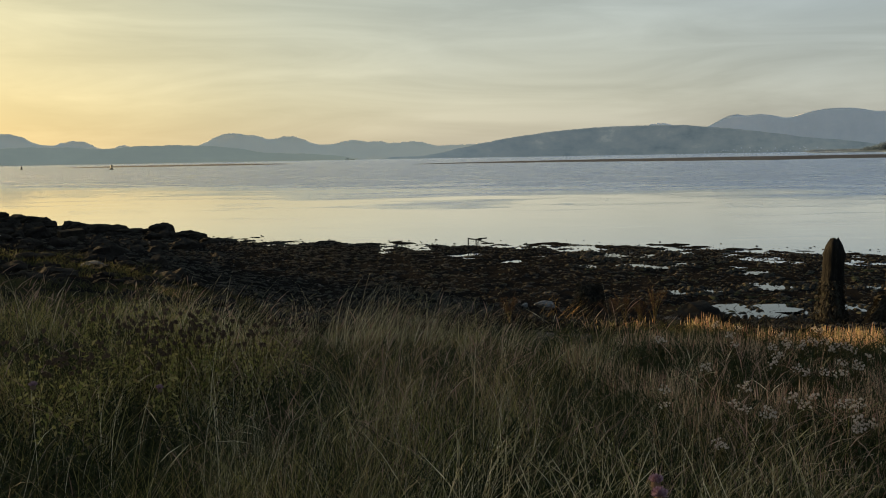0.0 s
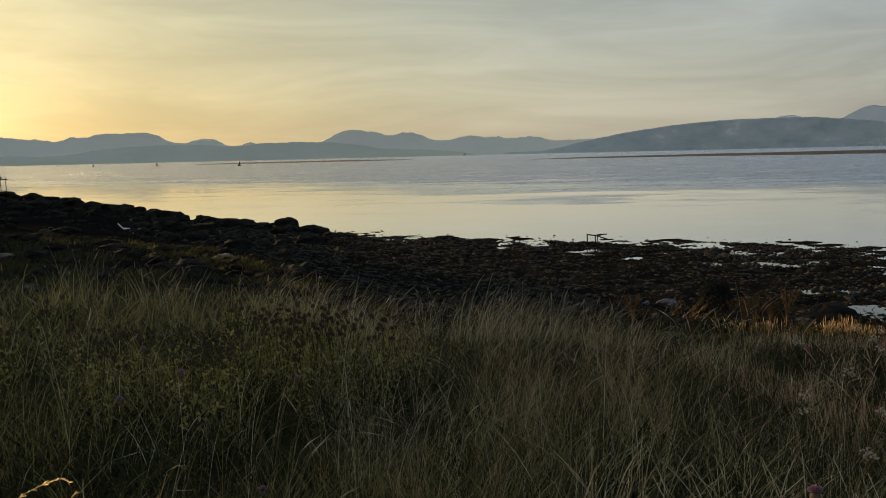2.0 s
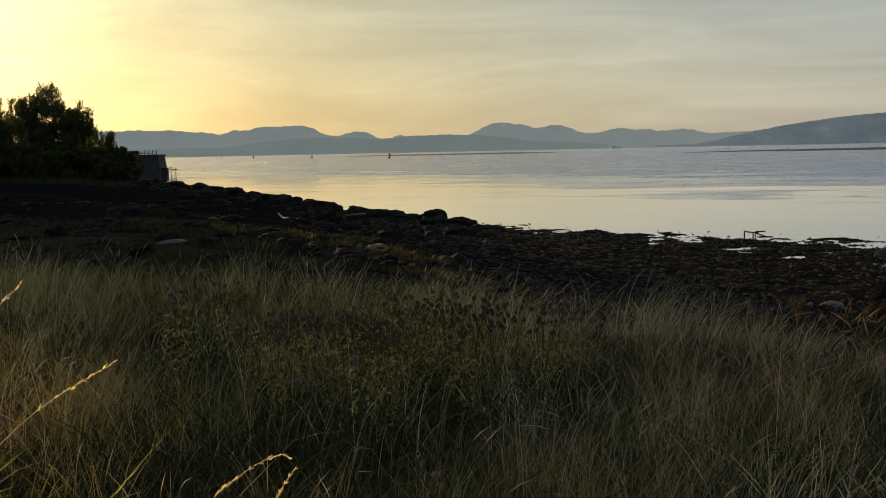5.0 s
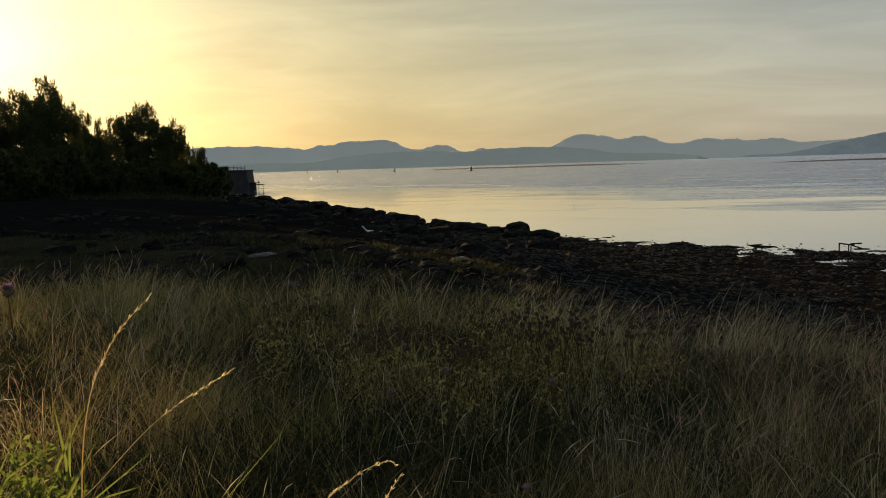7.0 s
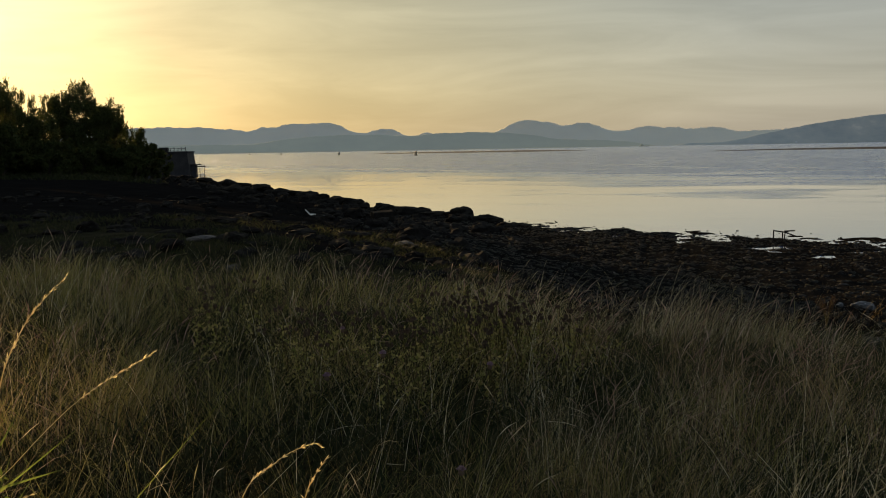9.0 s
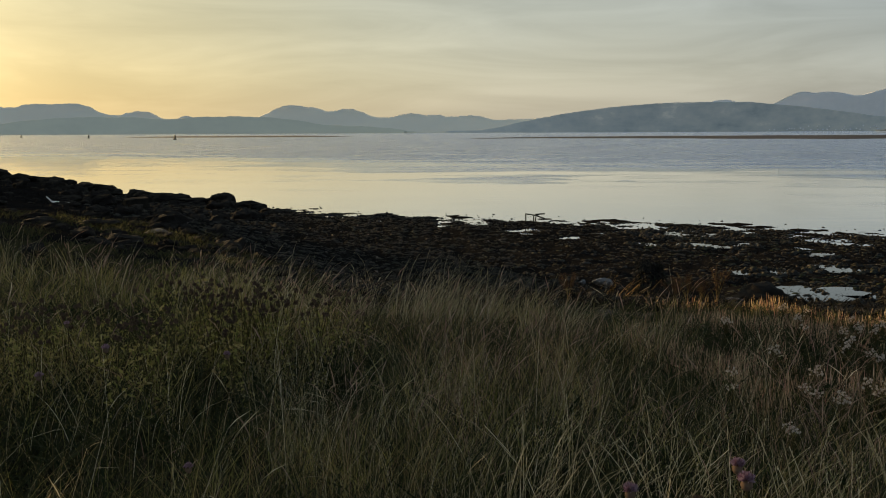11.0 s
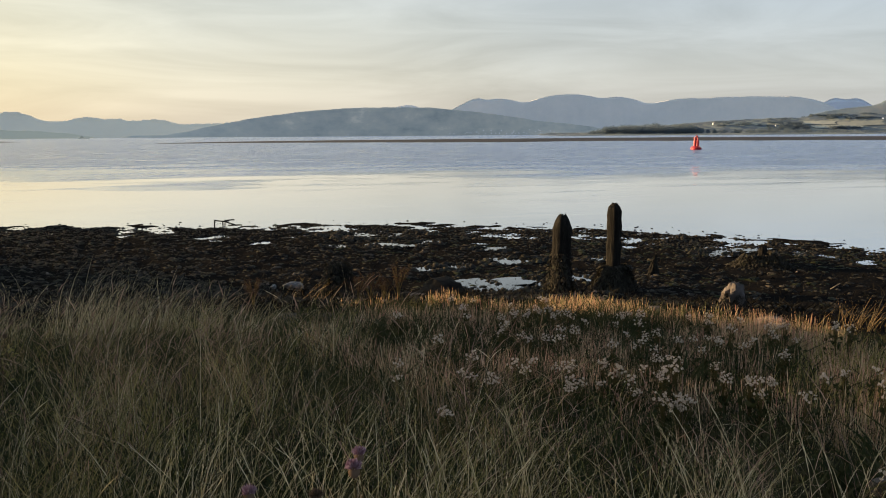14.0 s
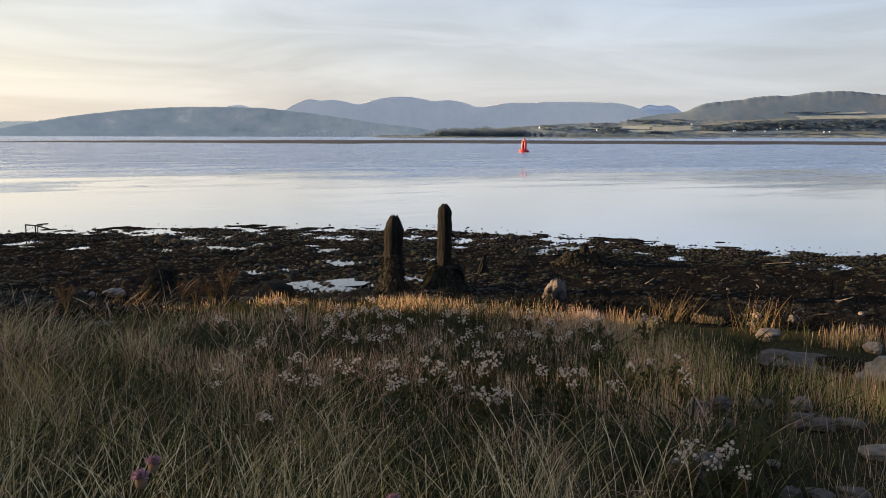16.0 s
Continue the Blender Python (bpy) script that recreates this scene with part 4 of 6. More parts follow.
def shore_boulders():
    rng = random.Random(3)
    n = 0
    while n < 300:
        az = rng.uniform(-37, -14.5)
        f = rng.random()
        lv = np.interp(f, [0, 1], [2.4, 5.6])
        i = int(lv)
        r = float(reach(az, i)) * (1 - (lv - i)) + float(reach(az, min(i + 1, 6))) * (lv - i)
        if az > -17 and r < 30:
            continue
        s = (0.22 + 0.75 * rng.random() ** 1.8) * (0.7 + 0.3 * min(r / 40, 2))
        x, y = polar(az, r)
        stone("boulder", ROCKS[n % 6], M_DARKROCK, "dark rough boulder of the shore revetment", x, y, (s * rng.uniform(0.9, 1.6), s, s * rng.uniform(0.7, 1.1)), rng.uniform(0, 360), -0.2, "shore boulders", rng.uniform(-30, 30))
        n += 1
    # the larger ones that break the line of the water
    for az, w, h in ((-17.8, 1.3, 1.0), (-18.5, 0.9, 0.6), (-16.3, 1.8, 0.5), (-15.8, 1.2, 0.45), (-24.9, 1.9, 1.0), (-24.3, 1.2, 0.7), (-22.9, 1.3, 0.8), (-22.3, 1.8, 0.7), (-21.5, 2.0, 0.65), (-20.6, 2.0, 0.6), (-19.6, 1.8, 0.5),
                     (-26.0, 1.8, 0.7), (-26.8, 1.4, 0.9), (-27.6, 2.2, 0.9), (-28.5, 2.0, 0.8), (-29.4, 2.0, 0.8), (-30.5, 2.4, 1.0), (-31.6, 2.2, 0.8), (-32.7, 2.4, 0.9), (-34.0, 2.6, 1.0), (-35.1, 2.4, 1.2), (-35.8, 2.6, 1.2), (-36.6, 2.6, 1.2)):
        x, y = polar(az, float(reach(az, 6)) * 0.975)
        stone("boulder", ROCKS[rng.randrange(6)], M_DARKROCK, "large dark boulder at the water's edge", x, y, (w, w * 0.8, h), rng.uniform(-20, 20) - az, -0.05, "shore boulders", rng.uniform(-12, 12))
    # smaller stones bedded in the slope above
    for n in range(360):
        az = rng.uniform(-50, -14)
        r = rng.uniform(11, 12 + 26 * min(1, (-12 - az) / 18))
        x, y = polar(az, r)
        s = 0.10 + 0.38 * rng.random() ** 2
        stone("stone", ROCKS[n % 6], M_DARKROCK, "dark stone bedded in the bank's slope", x, y, (s * rng.uniform(1, 1.8), s, s * rng.uniform(0.5, 0.9)), rng.uniform(0, 360), -0.04, "stones of the slope", rng.uniform(-12, 12))
    for az, r, w, d, h in ((-34.9, 15.5, 0.55, 0.4, 0.14), (-39.7, 12.8, 0.42, 0.3, 0.16), (-33.3, 11.3, 0.22, 0.16, 0.12), (-26.8, 33, 0.9, 0.6, 0.4), (-24.7, 21, 0.6, 0.5, 0.2), (-36.4, 17, 0.7, 0.4, 0.12), (-41.5, 14, 0.8, 0.4, 0.14), (-20.6, 24, 0.5, 0.4, 0.22), (-22.1, 19, 0.5, 0.35, 0.16)):
        x, y = polar(az, r)
        stone("flat_stone", PALES[int(r) % 3], M_DARKROCK if w > 0.55 else M_ROCK, "flat grey stone lying on the dark bank", x, y, (w, d, h), 20 - az, -0.02, "stones of the slope")


shore_boulders()


def squared_block():
    x, y = polar(-23.0, 40)
    bm = bmesh.new()
    boxes(bm, (0.95, 0.6, 0.5), (0, 0, 0.2), bevel=0.03)
    ob = part("stone_block", bm, M_DARKROCK, None)
    ob.matrix_world = pose(x, y, float(land(x, y)) - 0.05, 4, -3, 35)
    tagged(ob, "squared building stone lying among dark boulders", "stone")
    x, y = polar(-27.5, 31.0)
    t = thing("scrap", pose(x, y, float(land(x, y)), 0, 0, 24), "bent white painted scrap lying on dark stones", "scrap")
    for size, at, rot in (((0.52, 0.14, 0.035), (0.12, 0, 0.10), (8, 4, 0)), ((0.26, 0.12, 0.03), (-0.22, 0, 0.20), (0, 48, 0))):
        bm = bmesh.new()
        boxes(bm, size, at, rot, bevel=0.01)
        part("sheet", bm, M_WHITE, t)


squared_block()


M_STREAK = mottled("white-streaked stone", [(0.03, 0.03, 0.03), (0.07, 0.07, 0.068), (0.14, 0.136, 0.13), (0.6, 0.58, 0.56)], 6.0, 0.8, 0.5, fine=5, spec=0.1)


def fitted(me):
    """A stone's mesh scaled to one metre each way, its foot at z = 0."""
    d = me.copy()
    c = np.zeros(len(d.vertices) * 3)
    d.vertices.foreach_get("co", c)
    c = c.reshape(-1, 3)
    lo, hi = c.min(0), c.max(0)
    c = (c - lo) / (hi - lo) - np.array([0.5, 0.5, 0.0])
    d.vertices.foreach_set("co", c.ravel())
    d.materials.clear()
    return d


def near_stones():
    kinds = [fitted(m) for m in PALES + ROCKS[:3]]
    mats = (M_ROCK, M_PALE, M_DARKROCK, M_STREAK)
    labels = ("rounded grey-brown stone lying in the turf", "pale pinkish stone catching low sun", "large black weed-covered boulder", "white-streaked grey stone lying on dark mud")
    # bearing, distance, width, depth, height, look
    rows = [(48.1, 8.35, 0.22, 0.2, 0.12, 1), (5.2, 21.0, 0.18, 0.14, 0.12, 3), (47.2, 11.8, 0.12, 0.1, 0.08, 1), (6.48, 21.2, 0.5, 0.36, 0.22, 3), (45.6, 3.63, 0.25, 0.18, 0.17, 0), (51.3, 4.85, 0.25, 0.16, 0.085, 0), (53.4, 4.95, 0.15, 0.12, 0.065, 0),
            (50.6, 5.32, 0.14, 0.12, 0.08, 0), (44.7, 4.85, 0.17, 0.16, 0.11, 0), (46.2, 5.05, 0.12, 0.12, 0.10, 0), (48.4, 5.3, 0.16, 0.12, 0.05, 0), (50.2, 6.75, 0.68, 0.36, 0.13, 0), (52.2, 6.7, 0.36, 0.26, 0.14, 2),
            (55.0, 6.3, 0.42, 0.3, 0.22, 1), (53.9, 8.2, 0.16, 0.14, 0.10, 1), (8.9, 8.8, 0.24, 0.2, 0.07, 0), (6.4, 8.8, 0.3, 0.22, 0.10, 0),
            (49.7, 4.12, 0.08, 0.06, 0.025, 1), (55.0, 4.44, 0.16, 0.12, 0.07, 1), (16.0, 18.6, 1.1, 0.8, 0.5, 2), (14.6, 18.2, 0.6, 0.4, 0.22, 0), (52.4, 3.75, 0.12, 0.08, 0.05, 0), (54.2, 3.8, 0.14, 0.1, 0.06, 0), (50.8, 3.72, 0.1, 0.08, 0.05, 0),
            (37.0, 9.4, 0.3, 0.2, 0.12, 0), (30.0, 9.9, 0.3, 0.2, 0.12, 0), (3.6, 18.5, 0.3, 0.2, 0.07, 3), (47.0, 10.3, 0.1, 0.08, 0.06, 1), (46.6, 4.6, 0.1, 0.09, 0.07, 0),
            (52.8, 19.5, 0.12, 0.1, 0.1, 1), (51.5, 21.4, 0.16, 0.1, 0.06, 1), (54.6, 16, 0.16, 0.12, 0.08, 1), (47.6, 17.5, 0.14, 0.1, 0.07, 1), (44.2, 15.5, 0.12, 0.1, 0.06, 1), (53.0, 11.5, 0.16, 0.12, 0.1, 1), (49.4, 11.2, 0.16, 0.13, 0.12, 0), (46.4, 12.8, 0.2, 0.14, 0.08, 0)]
    used = {}
    for i, (az, r, w, d, h, look_no) in enumerate(rows):
        x, y = polar(az, r)
        k = (i % 6, look_no)
        if k not in used:
            used[k] = kinds[i % 6].copy()
            used[k].materials.append(mats[look_no])
        stone("stone", used[k], mats[look_no], labels[look_no], x, y, (w, d, h * 1.12), -az + 25 * math.sin(5 * i), -0.1 * h, "stones on the bank")


near_stones()


# ---- weed, cobbles and pools on the mud ----
def shore_points(rng, n, az0, az1, lv0, lv1, power=1.0):
    az = rng.uniform(az0, az1, n)
    lv = lv0 + (lv1 - lv0) * rng.random(n) ** power
    grid = np.stack([reach(az, i) for i in range(7)], 0)
    i = np.clip(lv.astype(int), 0, 5)
    r = grid[i, np.arange(n)] * (1 - (lv - i)) + grid[i + 1, np.arange(n)] * (lv - i)
    return r * np.sin(np.radians(az)), r * np.cos(np.radians(az)), r


def clumps(name, label, x, y, size, flat, mat, rng, lift=0.0, z=None):
    """Low uneven heaps: a seven-sided dome each, skirts in the mud."""
    n = len(x)
    k = 7
    z0 = land(x, y) if z is None else z
    a = np.linspace(0, math.tau, k, endpoint=False)[None, :] + rng.random((n, 1)) * 6
    rr = size[:, None] * (0.6 + 0.8 * rng.random((n, k)))
    ring = np.stack([x[:, None] + rr * np.cos(a), y[:, None] + rr * np.sin(a), np.repeat((z0 - 0.02 + lift)[:, None], k, 1)], -1)
    r2 = rr * (0.35 + 0.3 * rng.random((n, k)))
    mid = np.stack([x[:, None] + r2 * np.cos(a + 0.3), y[:, None] + r2 * np.sin(a + 0.3), (z0 + lift)[:, None] + size[:, None] * flat * (0.5 + 0.7 * rng.random((n, k)))], -1)
    top = np.stack([x, y, z0 + lift + size * flat * (0.8 + 0.5 * rng.random(n))], -1)[:, None, :]
    verts = np.concatenate([ring, mid, top], 1).reshape(-1, 3)
    b = (np.arange(n) * (2 * k + 1))[:, None]
    tri = []
    for i in range(k):
        j = (i + 1) % k
        tri += [np.concatenate([b + i, b + j, b + k + j], 1), np.concatenate([b + i, b + k + j, b + k + i], 1), np.concatenate([b + k + i, b + k + j, b + 2 * k], 1)]
    ob = fast_mesh(name, verts, np.concatenate(tri, 0), mat)
    return tagged(ob, label, "seaweed", kind="stuff")


M_STICK = mottled("bleached driftwood", [(0.08, 0.066, 0.052), (0.14, 0.12, 0.095), (0.22, 0.19, 0.155)], 6.0, 0.85, 0.4, stretch=(0.4, 4, 4))
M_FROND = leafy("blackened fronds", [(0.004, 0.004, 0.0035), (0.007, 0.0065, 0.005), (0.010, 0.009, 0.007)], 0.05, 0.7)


def weed_mats(name, label, x, y, size, rise, mat, rng):
    """Mats of wrack, drawn out along the shore: lobed, uneven heaps, each built of several tongues."""
    n, k = len(x), 9
    z0 = land(x, y)
    along = np.arctan2(x, y) * -1 + rng.normal(0, 0.7, n)
    ca, sa = np.cos(along)[:, None], np.sin(along)[:, None]
    a = np.linspace(0, math.tau, k, endpoint=False)[None, :] + rng.random((n, 1)) * 6
    long = size[:, None] * (0.45 + 0.95 * rng.random((n, k)))
    u, v = long * np.cos(a) * 1.45, long * np.sin(a) * 0.95
    px, py = x[:, None] + u * ca - v * sa, y[:, None] + u * sa + v * ca
    ring = np.stack([px, py, land(px, py) - 0.015], -1)
    m = 0.3 + 0.45 * rng.random((n, k))
    qx, qy = x[:, None] + (px - x[:, None]) * m, y[:, None] + (py - y[:, None]) * m
    mid = np.stack([qx, qy, land(qx, qy) + (size * rise)[:, None] * (0.25 + 0.9 * rng.random((n, k)))], -1)
    top = np.stack([x, y, z0 + size * rise * (0.5 + 0.8 * rng.random(n))], -1)[:, None, :]
    verts = np.concatenate([ring, mid, top], 1).reshape(-1, 3)
    b = (np.arange(n) * (2 * k + 1))[:, None]
    tri = []
    for i in range(k):
        j = (i + 1) % k
        tri += [np.concatenate([b + i, b + j, b + k + j], 1), np.concatenate([b + i, b + k + j, b + k + i], 1), np.concatenate([b + k + i, b + k + j, b + 2 * k], 1)]
    ob = fast_mesh(name, verts, np.concatenate(tri, 0), mat)
    return tagged(ob, label, "seaweed", kind="stuff")


def build_weed():
    rng = np.random.default_rng(12)
    x, y, r = shore_points(rng, 50000, -26, 62, 2.7, 6.0)
    keep = (wave(x, y, 1.1, 0.4) + 0.6 * wave(x, y, 0.37, 3.0) > -0.55) & (rng.random(len(x)) < np.interp(bearing_range(x, y)[0], [30, 40], [1, 0.3]))
    x, y = x[keep], y[keep]
    weed_mats("seaweed", "dark brown wrack heaped over the mud", x, y, 0.022 + 0.085 * rng.random(len(x)) ** 2.5, 0.34, M_WEED, rng)
    x, y, r = shore_points(rng, 6500, -26, 62, 2.7, 6.0)
    clumps("seaweed_tufts", "small tufts of dark wrack on the mud", x, y, 0.014 + 0.045 * rng.random(len(x)) ** 3, 0.45, M_WEED, rng)
    x, y, r = shore_points(rng, 5000, -14, 62, 5.7, 6.0)
    clumps("seaweed_edge", "ragged wrack along the water's edge", x, y, 0.022 + 0.055 * rng.random(len(x)) ** 2, 0.5, M_WEED, rng)
    # strands lying awash beyond the edge
    n = 520
    az = rng.uniform(-15, 62, n)
    rr = reach(az, 6) * (1 + 0.07 * rng.random(n) ** 3.0)
    x, y = rr * np.sin(np.radians(az)), rr * np.cos(np.radians(az))
    clumps("seaweed_awash", "scattered wrack awash in the shallows", x, y, 0.02 + 0.07 * rng.random(n) ** 4, 0.3, M_WEED, rng, z=np.full(n, 0.0))
    x, y, r = shore_points(rng, 3000, 9, 40, 4.3, 5.8)
    keep = wave(x, y, 1.6, 5) > 0.1
    x, y = x[keep], y[keep]
    weed_mats("green_weed", "bright green weed on wet mud", x, y, 0.03 + 0.10 * rng.random(len(x)) ** 2, 0.28, M_GREENWEED, rng)
    x, y, r = shore_points(rng, 900, 38, 62, 5.55, 5.95)
    weed_mats("green_weed", "green weed on mud near the water", x, y, 0.03 + 0.10 * rng.random(len(x)) ** 2, 0.2, M_GREENWEED, rng)
    x, y, r = shore_points(rng, 420, -22, 62, 2.4, 5.5)
    clumps("cobbles", "small wet cobbles on the mud", x, y, 0.02 + 0.045 * rng.random(len(x)) ** 2, 0.7, M_ROCK, rng)
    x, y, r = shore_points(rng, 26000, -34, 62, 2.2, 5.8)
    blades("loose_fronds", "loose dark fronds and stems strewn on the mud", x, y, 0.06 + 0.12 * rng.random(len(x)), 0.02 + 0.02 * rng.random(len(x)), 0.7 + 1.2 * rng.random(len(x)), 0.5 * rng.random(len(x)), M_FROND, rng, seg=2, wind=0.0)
    # bleached sticks stranded on the mud: bearing, distance, length, turn, rise
    for az, r, n, turn, up in ((45.0, 23.5, 0.36, 20, 0.10), (46.9, 22.5, 0.26, 35, 0.08), (49.3, 18.5, 0.5, 15, 0.10), (50.6, 18.4, 0.34, -20, 0.06), (51.9, 21.3, 0.3, -60, 0.12), (38.5, 28.5, 0.5, 30, 0.12), (52.0, 24.8, 0.2, 10, 0.06), (40.4, 22.4, 0.2, -50, 0.15), (48.0, 27.0, 0.7, -60, 0.1)):
        x, y = polar(az, r)
        bm = bmesh.new()
        p = [(n * (q - 0.5), 0.04 * math.sin(5 * q + az), 0.03 + up * q) for q in np.linspace(0, 1, 6)]
        for a, b in zip(p, p[1:]):
            rod(bm, a, b, 0.011, 0.009, 6)
        ob = part("stick", bm, M_STICK, None)
        ob.matrix_world = pose(x, y, float(land(x, y)), 0, 0, turn)
        tagged(ob, "bleached driftwood stick stranded on dark mud", "driftwood", "stranded sticks")


def pool(az, r, w, d, dz, rot):
    """A shallow tidal pool: its outline is where the uneven mud dips under it."""
    x, y = polar(az, r)
    n = 40
    ring = np.linspace(0, math.tau, 24)
    z = float(np.mean(land(x + 0.35 * w * np.cos(ring), y + 0.35 * d * np.sin(ring))))
    w, d = w * 1.5, d * 1.5
    verts = [(0, 0, 0)]
    for i in range(n):
        a = math.tau * i / n
        k = 1 + 0.25 * math.sin(3 * a + az) + 0.16 * math.sin(7 * a + r) + 0.1 * math.sin(13 * a)
        verts.append((w / 2 * k * math.cos(a), d / 2 * k * math.sin(a), 0))
    ob = mesh_ob("tidal_pool", verts, [(0, i + 1, (i + 1) % n + 1) for i in range(n)], M_POOL)
    ob.matrix_world = pose(x, y, z + dz * 0.4, 0, 0, rot)
    rng = np.random.default_rng(int(az * 10))
    n = int(40 + 50 * w * d)
    a, q = rng.random(n) * math.tau, 0.36 + 0.26 * rng.random(n)
    clumps("pool_weed", "wrack lying round a pool", x + q * w * np.cos(a), y + q * d * np.sin(a), 0.02 + 0.09 * rng.random(n) ** 2.5, 0.5, M_WEED, rng, 0.02)
    return tagged(ob, "shallow pool of still water shining in the mud", "pool", kind="structure")


for row in ((19.3, 21.2, 1.35, 1.3, 0.11, 0), (21.3, 21.5, 0.85, 0.9, 0.11, 10), (24.8, 22.6, 0.6, 0.6, 0.07, 0), (11.9, 33.4, 2.6, 2.0, 0.02, 0), (13.5, 29.9, 1.6, 0.9, 0.02, 10), (20.8, 25.8, 1.4, 0.8, 0.03, 0),
            (16.7, 24.4, 0.8, 0.6, 0.03, 0), (34.4, 29.1, 1.6, 1.0, 0.015, 20), (15.3, 24.0, 0.8, 0.5, 0.03, 0), (10.7, 31.8, 0.9, 0.6, 0.02, 0), (9.2, 30.0, 0.8, 0.5, 0.02, 0), (19.0, 28.5, 0.9, 0.5, 0.02, 0), (26.0, 26.2, 0.7, 0.4, 0.025, 0)):
    pool(*row)


def stake():
    x, y = polar(51.1, 22.1)
    bm = bmesh.new()
    rod(bm, (0, 0, -0.1), (0.03, 0.02, 0.44), 0.03, 0.022, 7)
    ob = part("stake", bm, M_TIMBER, None)
    ob.matrix_world = pose(x, y, float(land(x, y)))
    tagged(ob, "thin upright stake standing in the mud", "stake")


stake()


def wreckage():
    x, y = polar(2.05, 36.5)
    t = thing("wreckage", pose(x, y, float(land(x, y)), 0, 0, 8) @ Matrix.Diagonal((0.72, 0.72, 0.85, 1)), "small broken timber frame at the water's edge", "driftwood")
    for a, b, r, n in (((-0.45, 0, -0.1), (-0.45, 0, 0.46), 0.035, "leg"), ((0.02, 0.05, -0.1), (0.02, 0.05, 0.36), 0.035, "leg"), ((0.10, 0, -0.1), (0.14, 0.05, 0.32), 0.03, "leg"),
                       ((-0.48, 0, 0.46), (0.25, 0.03, 0.36), 0.03, "beam"), ((0.1, 0, 0.43), (0.66, 0.05, 0.45), 0.03, "beam"), ((0.1, 0, 0.38), (0.7, 0.1, 0.2), 0.03, "brace")):
        bm = bmesh.new()
        rod(bm, a, b, r, seg=6)
        part(n, bm, M_TIMBER, t)


wreckage()


# ---- grass and flowers ----
def blades(name, label, x, y, h, w, lean, bend, mat, rng, seg=3, head=None, wind=0.9, stray=1.8, z=None, nod=None):
    """Tapered, bending blades; head: (length fraction, width) of a seed head at the tip."""
    n = len(x)
    z0 = land(x, y) if z is None else z
    th = rng.normal(wind, stray, n)
    d = np.stack([np.cos(th), np.sin(th), np.zeros(n)], 1)
    ph = rng.random(n) * math.tau
    side = np.stack([np.cos(ph), np.sin(ph), np.zeros(n)], 1)
    s = np.linspace(0, 1, seg + 1)
    if nod is not None:
        s = s ** 0.7
    if head:
        s = np.array([0, 0.4, 1 - head[0], 1 - head[0] * 0.55, 1.0])
    pts = []
    for q in s:
        up = h * q * (1 - 0.35 * bend * q)
        out = h * (lean * q + bend * q ** 2.4)
        if nod is not None:
            out, up = out + h * nod * q ** 5, up - h * nod * 0.55 * q ** 7
        pts.append(np.stack([x, y, z0 - 0.01 + up], 1) + d * out[:, None])
    verts = []
    m = len(s)
    for i in range(m - 1):
        ww = w * (1 - 0.75 * s[i])
        if head and i == m - 2:
            ww = head[1] * (0.6 + 0.8 * rng.random(n))
        verts += [pts[i] - side * ww[:, None] / 2, pts[i] + side * ww[:, None] / 2]
    verts.append(pts[-1])
    k = len(verts)
    v = np.stack(verts, 1).reshape(-1, 3)
    b = (np.arange(n) * k)[:, None]
    tri = []
    for i in range(m - 2):
        tri += [np.concatenate([b + 2 * i, b + 2 * i + 1, b + 2 * i + 3], 1), np.concatenate([b + 2 * i, b + 2 * i + 3, b + 2 * i + 2], 1)]
    tri.append(np.concatenate([b + k - 3, b + k - 2, b + k - 1], 1))
    ob = fast_mesh(name, v, np.concatenate(tri, 0), mat)
    return tagged(ob, label, "grass", kind="stuff")


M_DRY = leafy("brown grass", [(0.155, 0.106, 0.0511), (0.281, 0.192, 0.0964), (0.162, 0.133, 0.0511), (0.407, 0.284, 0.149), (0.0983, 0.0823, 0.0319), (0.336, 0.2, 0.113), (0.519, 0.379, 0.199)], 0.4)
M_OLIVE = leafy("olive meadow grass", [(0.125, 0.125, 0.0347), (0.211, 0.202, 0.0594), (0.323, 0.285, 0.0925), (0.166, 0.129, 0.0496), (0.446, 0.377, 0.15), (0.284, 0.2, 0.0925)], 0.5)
M_STRAW = leafy("bleached straw", [(0.329, 0.261, 0.154), (0.62, 0.513, 0.332), (0.25, 0.217, 0.103), (0.839, 0.726, 0.516), (0.45, 0.368, 0.207), (0.29, 0.271, 0.122), (0.4, 0.281, 0.188)], 0.4)
M_PANICLE = leafy("purple-brown grass panicles", [(0.221, 0.132, 0.105), (0.347, 0.211, 0.165), (0.462, 0.32, 0.24), (0.179, 0.111, 0.082), (0.546, 0.395, 0.3)], 0.4)
M_GREEN = leafy("green grass", [(0.0246, 0.0281, 0.0127), (0.0447, 0.0475, 0.0206), (0.0648, 0.0648, 0.0293), (0.0447, 0.0389, 0.0195), (0.095, 0.0927, 0.043)], 0.4)
M_TAN = leafy("sunlit sedge", [(0.255, 0.18, 0.09), (0.408, 0.275, 0.162), (0.085, 0.095, 0.036), (0.391, 0.199, 0.153), (0.527, 0.418, 0.252), (0.119, 0.142, 0.054), (0.442, 0.285, 0.189), (0.289, 0.133, 0.108)], 0.5)
M_RUST = leafy("dead flower stems", [(0.133, 0.149, 0.0693), (0.535, 0.253, 0.2), (0.372, 0.251, 0.166), (0.557, 0.381, 0.259), (0.279, 0.232, 0.12), (0.78, 0.576, 0.388), (0.538, 0.297, 0.231)], 0.4)
M_HERB = leafy("herb leaves", [(0.021, 0.0264, 0.011), (0.0378, 0.044, 0.0176), (0.063, 0.0572, 0.0264)], 0.35)


